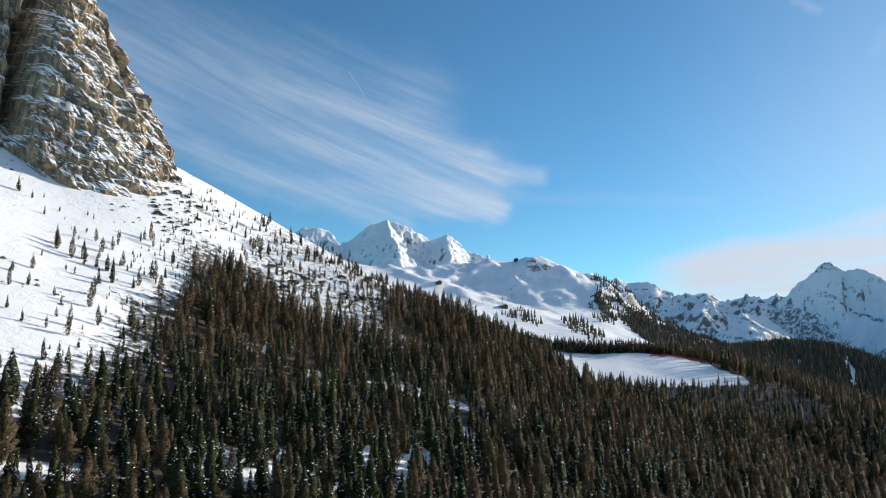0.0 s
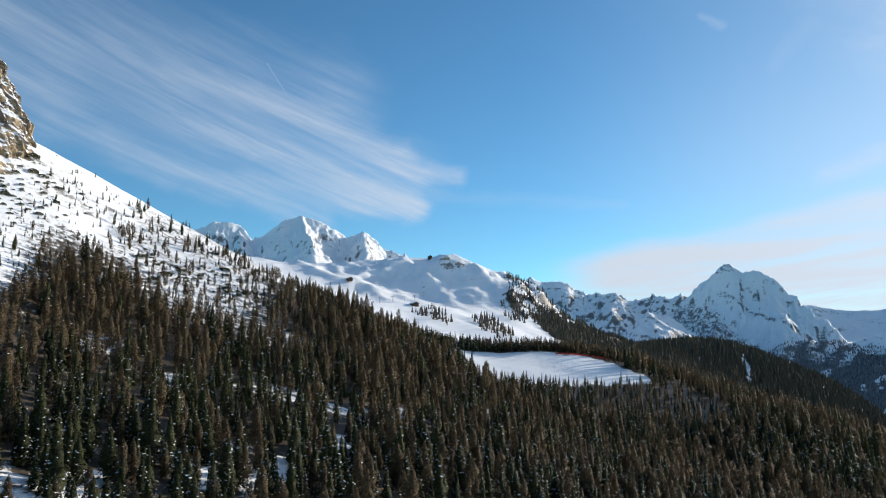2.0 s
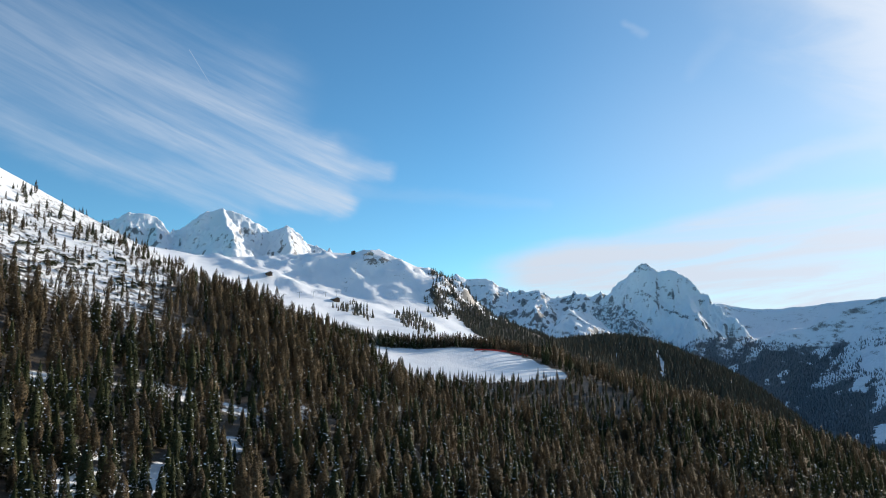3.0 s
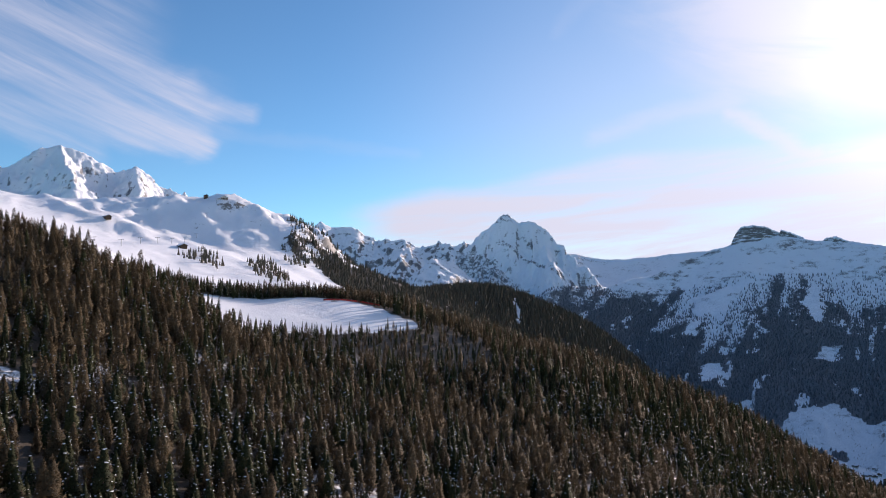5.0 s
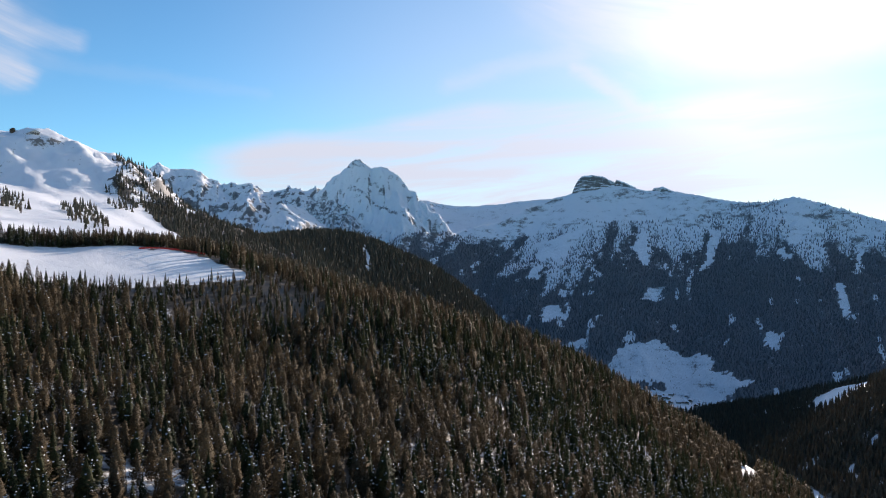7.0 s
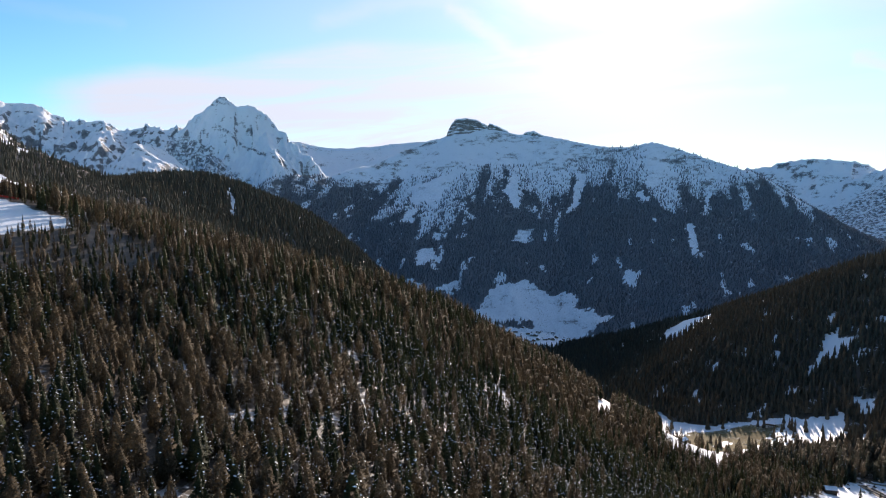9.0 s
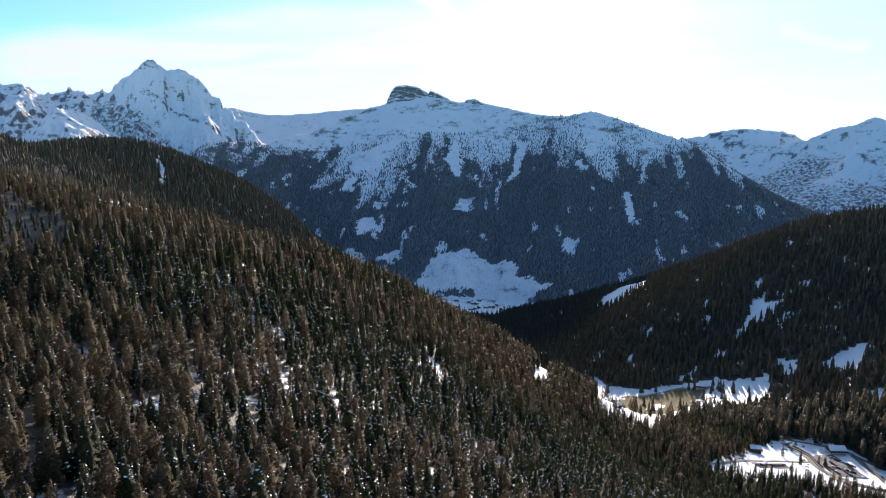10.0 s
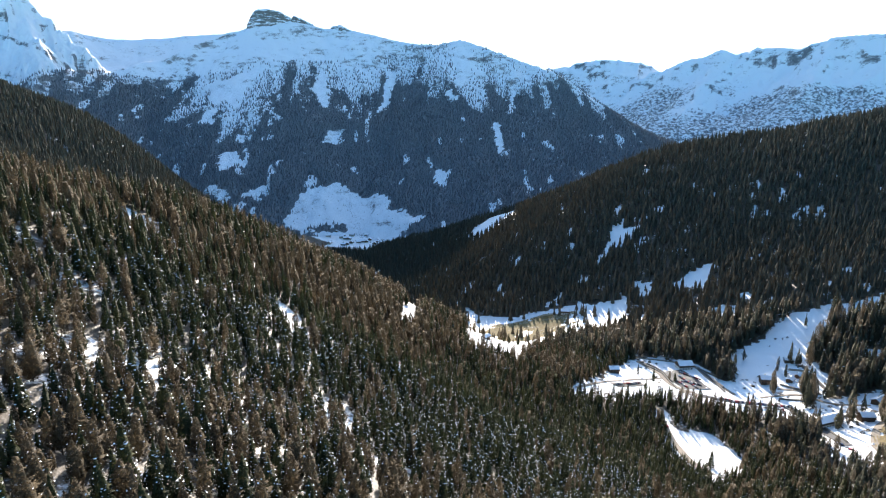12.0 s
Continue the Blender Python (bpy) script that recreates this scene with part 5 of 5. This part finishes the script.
conveyor((896, 178), (849, 146))


# patches of dry grass where the snow has gone
def turf_patch(label, poly, seed):
    pts = np.array(poly, float)
    lo, hi = pts.min(0), pts.max(0)
    gx, gy = np.meshgrid(np.arange(lo[0], hi[0], 2.5), np.arange(lo[1], hi[1], 2.5), indexing="ij")
    hit = inside(gx, gy, poly) & (fbm(gx, gy, 26, 4, seed) > -0.16)
    gz = land(gx, gy)
    bm = bmesh.new()
    for i, j in zip(*np.nonzero(hit)):
        q = 1.3
        cx, cy, cz = gx[i, j], gy[i, j], gz[i, j]
        top = [bm.verts.new((cx + dx * q, cy + dy * q, cz + 0.45 + 0.2 * math.sin(cx * 1.3 + dx) * math.cos(cy + dy))) for dx, dy in ((-1, -1), (1, -1), (1, 1), (-1, 1))]
        bm.faces.new(top)
    tagged(part("grass_patch", bm, TURF), label, "grass", kind="stuff")


turf_patch("dry brown grass showing through the snow of the meadow", [(1036, 508), (1076, 505), (1090, 472), (1117, 440), (1103, 394), (1077, 389), (1054, 421), (1030, 461), (978, 461)], 301)
turf_patch("broad dry brown grass patches between the snow of the meadow", [(1040, 532), (1084, 502), (1108, 440), (1118, 385), (1067, 362), (1030, 400), (965, 425), (925, 440), (965, 490)], 303)
turf_patch("dry brown grass bank inside the bend of the road", [(749, 20), (774, 9), (711, 14), (715, 20)], 302)


# the red net along the edge of the ski field
def net_fence(points):
    ob = new("safety_fence")
    tagged(ob, "red safety net on steel posts beside the piste", "fence")
    for i, (px, py) in enumerate(points):
        z0 = z_at(px, py)
        part("post", boxed(px - 0.06, px + 0.06, py - 0.06, py + 0.06, z0 - 0.5, z0 + 1.7), STEEL, ob)
        if i + 1 < len(points):
            qx, qy = points[i + 1]
            z1 = z_at(qx, qy)
            bm = bmesh.new()
            d = Vector((qy - py, px - qx, 0)).normalized() * 0.05
            corners = [(px, py, z0 + 0.3), (qx, qy, z1 + 0.3), (qx, qy, z1 + 1.4), (px, py, z0 + 1.4)]
            front = [bm.verts.new(Vector(c) + d) for c in corners]
            rear = [bm.verts.new(Vector(c) - d) for c in corners]
            bm.faces.new(front), bm.faces.new(rear[::-1])
            for k in range(4):
                bm.faces.new((front[k], rear[k], rear[(k + 1) % 4], front[(k + 1) % 4]))
            part("net", bm, RED_NET, ob)


net_fence([(430 + 4.5 * k, 297.5 + 0.6 * k) for k in range(9)])
net_fence([(206 - 4.0 * k, 545 + 1.15 * k + 0.3 * math.sin(k)) for k in range(11)])


# ski hill: summit restaurant, lodges, lift
SUMMIT = (196, 1502)
house("summit_hut", "pale mountain restaurant with a snowy roof on the summit", SUMMIT[0], SUMMIT[1] + 12, 12, 14, 24, 2, PLASTER, PLASTER, 0.4)
house("top_station", "small dark lift station on the crest", *(170, 1590), 10, 7, 10, 2, TIMBER, TIMBER, 0.3, False)
house("ski_lodge", "low timber ski lodge on the piste", *(99, 1138), 15, 9, 22, 1, TIMBER, TIMBER, 0.4)
house("ski_lodge", "low timber lodge on the upper ski field", *(-10, 1360), 20, 9, 20, 1, TIMBER, TIMBER, 0.4)
house("piste_hut", "small dark hut beside the piste", *(233, 806), 35, 7, 9, 2, TIMBER, TIMBER)
house("piste_hut", "small dark hut beside the piste", *(248, 860), 15, 5, 7, 1, TIMBER, TIMBER, 0.45, False)


def lift_tower():
    ob = new("lift_tower")
    tagged(ob, "grey steel chairlift tower with a crossarm", "lift tower", "towers of the chairlift")
    bm = bmesh.new()
    bmesh.ops.create_cone(bm, cap_ends=True, segments=8, radius1=0.40, radius2=0.28, depth=10, matrix=Matrix.Translation((0, 0, 4.0)))
    part("mast", bm, STEEL, ob)
    part("crossarm", boxed(-3.2, 3.2, -0.22, 0.22, 8.6, 9.0, soft_edge=0.06), STEEL, ob)
    for side in (-1, 1):
        part("sheave_train", boxed(side * 3.0 - 0.15, side * 3.0 + 0.15, -1.6, 1.6, 8.2, 8.55, soft_edge=0.05), RUBBER, ob)
    part("ladder", boxed(-0.25, 0.25, 0.5, 0.56, 0, 8.0), STEEL, ob)
    return ob


tower_master, first = lift_tower(), True
foot_of_lift, head_of_lift = (20, 1040), (SUMMIT[0] - 14, SUMMIT[1] - 10)
for k in range(8):
    t = k / 7
    px, py = foot_of_lift[0] + (head_of_lift[0] - foot_of_lift[0]) * t, foot_of_lift[1] + (head_of_lift[1] - foot_of_lift[1]) * t
    m = pose(px, py, z_at(px, py), 0, 0, -12)
    if first:
        tower_master.matrix_basis, first = m, False
    else:
        copy_thing(tower_master, m)


# village at the mouth of the valley
village_house = None
for k in range(34):
    t = rng.random()
    (ax, ay), (ex, ey) = (1712, 1297), (1765, 1153)
    px, py = ax + (ex - ax) * t + rng.normal(0, 40), ay + (ey - ay) * t + rng.normal(0, 40)
    if village_house is None:
        village_house = house("village_house", "pale village house with snow on its roof", px, py, 20, 11, 13, 2, PLASTER, TIMBER, 0.4, True, "houses of the village")
    else:
        copy_thing(village_house, pose(px, py, z_at(px, py), 0, 0, float(rng.choice([20, 35, 110, 125])) + rng.uniform(-8, 8)))


# boulders on the talus and dwarf pines along the crest
def scatter_lumps(title, label, category, places, mat, sides, r, flatness):
    vs, ts, n = [], [], 0
    rings = ((0.45, 0.95), (0.95, 0.45), (1.05, -0.5))
    base = np.array([(0, 0, 1.0)] + [(q * math.cos(6.2832 * (k + 0.5 * j) / sides), q * math.sin(6.2832 * (k + 0.5 * j) / sides), h) for j, (q, h) in enumerate(rings) for k in range(sides)])
    tris = [(0, 1 + k, 1 + (k + 1) % sides) for k in range(sides)]
    for j in (0, 1):
        for k in range(sides):
            a, b, c, d = 1 + j * sides + k, 1 + j * sides + (k + 1) % sides, 1 + (j + 1) * sides + k, 1 + (j + 1) * sides + (k + 1) % sides
            tris += [(a, c, b), (b, c, d)]
    for px, py, size in places:
        jit = base * (1 + r.uniform(-0.4, 0.4, (len(base), 3))) * np.array([size * r.uniform(0.8, 1.5), size * r.uniform(0.8, 1.5), size * flatness])
        vs.append(jit + [px, py, z_at(px, py)])
        ts.append(np.array(tris) + n)
        n += len(base)
    ob = new(title, mesh_of(title, np.concatenate(vs), np.concatenate(ts), [mat], smooth=False))
    tagged(ob, label, category, kind="stuff")


bx, by = scatter(-330, 30, 190, 430, 4.2, rng)
edge = bx - np.interp(by, WOOD_EDGE_Y, WOOD_EDGE_X)
pick = ((edge < 25) | (by > 330)) & (rng.random(len(bx)) < 0.02 + 0.30 * soft(fbm(bx, by, 45, 3, 310), 0.12, 0.45))
scatter_lumps("talus_boulders", "grey boulders lying in the snow of the talus", "boulders", [(px, py, float(rng.gamma(2.0, 0.16)) + 0.12) for px, py in zip(bx[pick], by[pick])], ROCK, 6, rng, 0.6)
bx, by = scatter(-190, 60, 280, 440, 2.6, rng)
pick = (rng.random(len(bx)) < 0.01 + 0.42 * soft(fbm(bx, by, 30, 4, 311), 0.22, 0.5)) & (by > 300 - 0.3 * bx)
scatter_lumps("dwarf_pines", "low dark dwarf pines half buried in snow", "shrubs", [(px, py, float(rng.gamma(3.0, 0.3)) + 0.25) for px, py in zip(bx[pick], by[pick])], SPRUCE, 8, rng, 0.55)
bx, by = scatter(-200, 70, 285, 445, 3.6, rng)
on_crest = np.abs(by - np.interp(bx, [-170, -112, -60, -20, 25, 72], [408, 404, 420, 425, 425, 448])) < 9
pick = ~((bx < -150) & (by > 330)) & (rng.random(len(bx)) < np.where(on_crest, 0.60 * soft(fbm(bx, by, 20, 3, 313), -0.3, 0.2), 0.05 + 0.34 * soft(fbm(bx, 0.5 * by, 26, 4, 312), 0.08, 0.35)))
scrub = np.stack([bx[pick], by[pick], land(bx[pick], by[pick]) - 0.3, rng.triangular(1.2, 2.2, 6.0, int(pick.sum()))], 1)
forest("mountain_scrub", "low dark conifer scrub on the snowy crest", scrub, low_spruce, THICK_S, rng)
bx, by = scatter(620, 1160, -60, 300, 5.0, rng)
yard = inside(bx, by, CAR_PARK)
pick = yard & (rng.random(len(bx)) < 0.05)
scatter_lumps("snow_heaps", "heaps of cleared snow round the yards", "snow", [(px, py, float(rng.uniform(0.8, 2.2))) for px, py in zip(bx[pick], by[pick])], ROOF_SNOW, 7, rng, 0.5)
pick = yard & (rng.random(len(bx)) < 0.30 * soft(fbm(bx, by, 40, 3, 320), 0.05, 0.35))
scatter_lumps("bare_bushes", "bare brown bushes in the snowy clearing", "shrubs", [(px, py, float(rng.uniform(0.7, 1.9))) for px, py in zip(bx[pick], by[pick])], LARCH, 8, rng, 0.8)
for line in ([(722, 266), (782, 251), (825, 223), (857, 199)], [(909, 247), (909, 218), (905, 186), (870, 163), (834, 133)],
             [(909, 88), (901, 69), (866, 53)], [(837, 110), (853, 78), (832, 49), (828, 17)], [(865, 96), (863, 78), (854, 56)]):
    ribbon("farm_track", "narrow trodden track across the snow", line, 3.2, TRACK, 0.45)
lone = copy_thing(masters["spruce"][0], pose(0, 0, 0))
lx, ly = (637, 132)
lone.matrix_basis = pose(lx, ly, z_at(lx, ly)) @ Matrix.Diagonal((1.1, 1.1, 1.0, 1))
tagged(lone, "single dark spruce on the lower snowy meadow")
bx, by = scatter(1400, 2500, 950, 1900, 9.0, rng)
pick = inside(bx, by, VILLAGE) & (rng.random(len(bx)) < 0.08 + 0.75 * soft(fbm(0.35 * (0.62 * bx + 0.78 * by), 0.78 * bx - 0.62 * by, 50, 4, 330), 0.12, 0.28))
top = np.maximum(land(bx, by), table_land(bx, by))


def hedges():
    spots = np.stack([bx[pick], by[pick], top[pick] - 0.3, rng.uniform(2.0, 5.0, int(pick.sum()))], 1)
    forest("meadow_bushes", "scattered bushes and hedges on the snowy village meadow", spots, tiny_tree, [HAZED_LARCH], rng)


hedges()
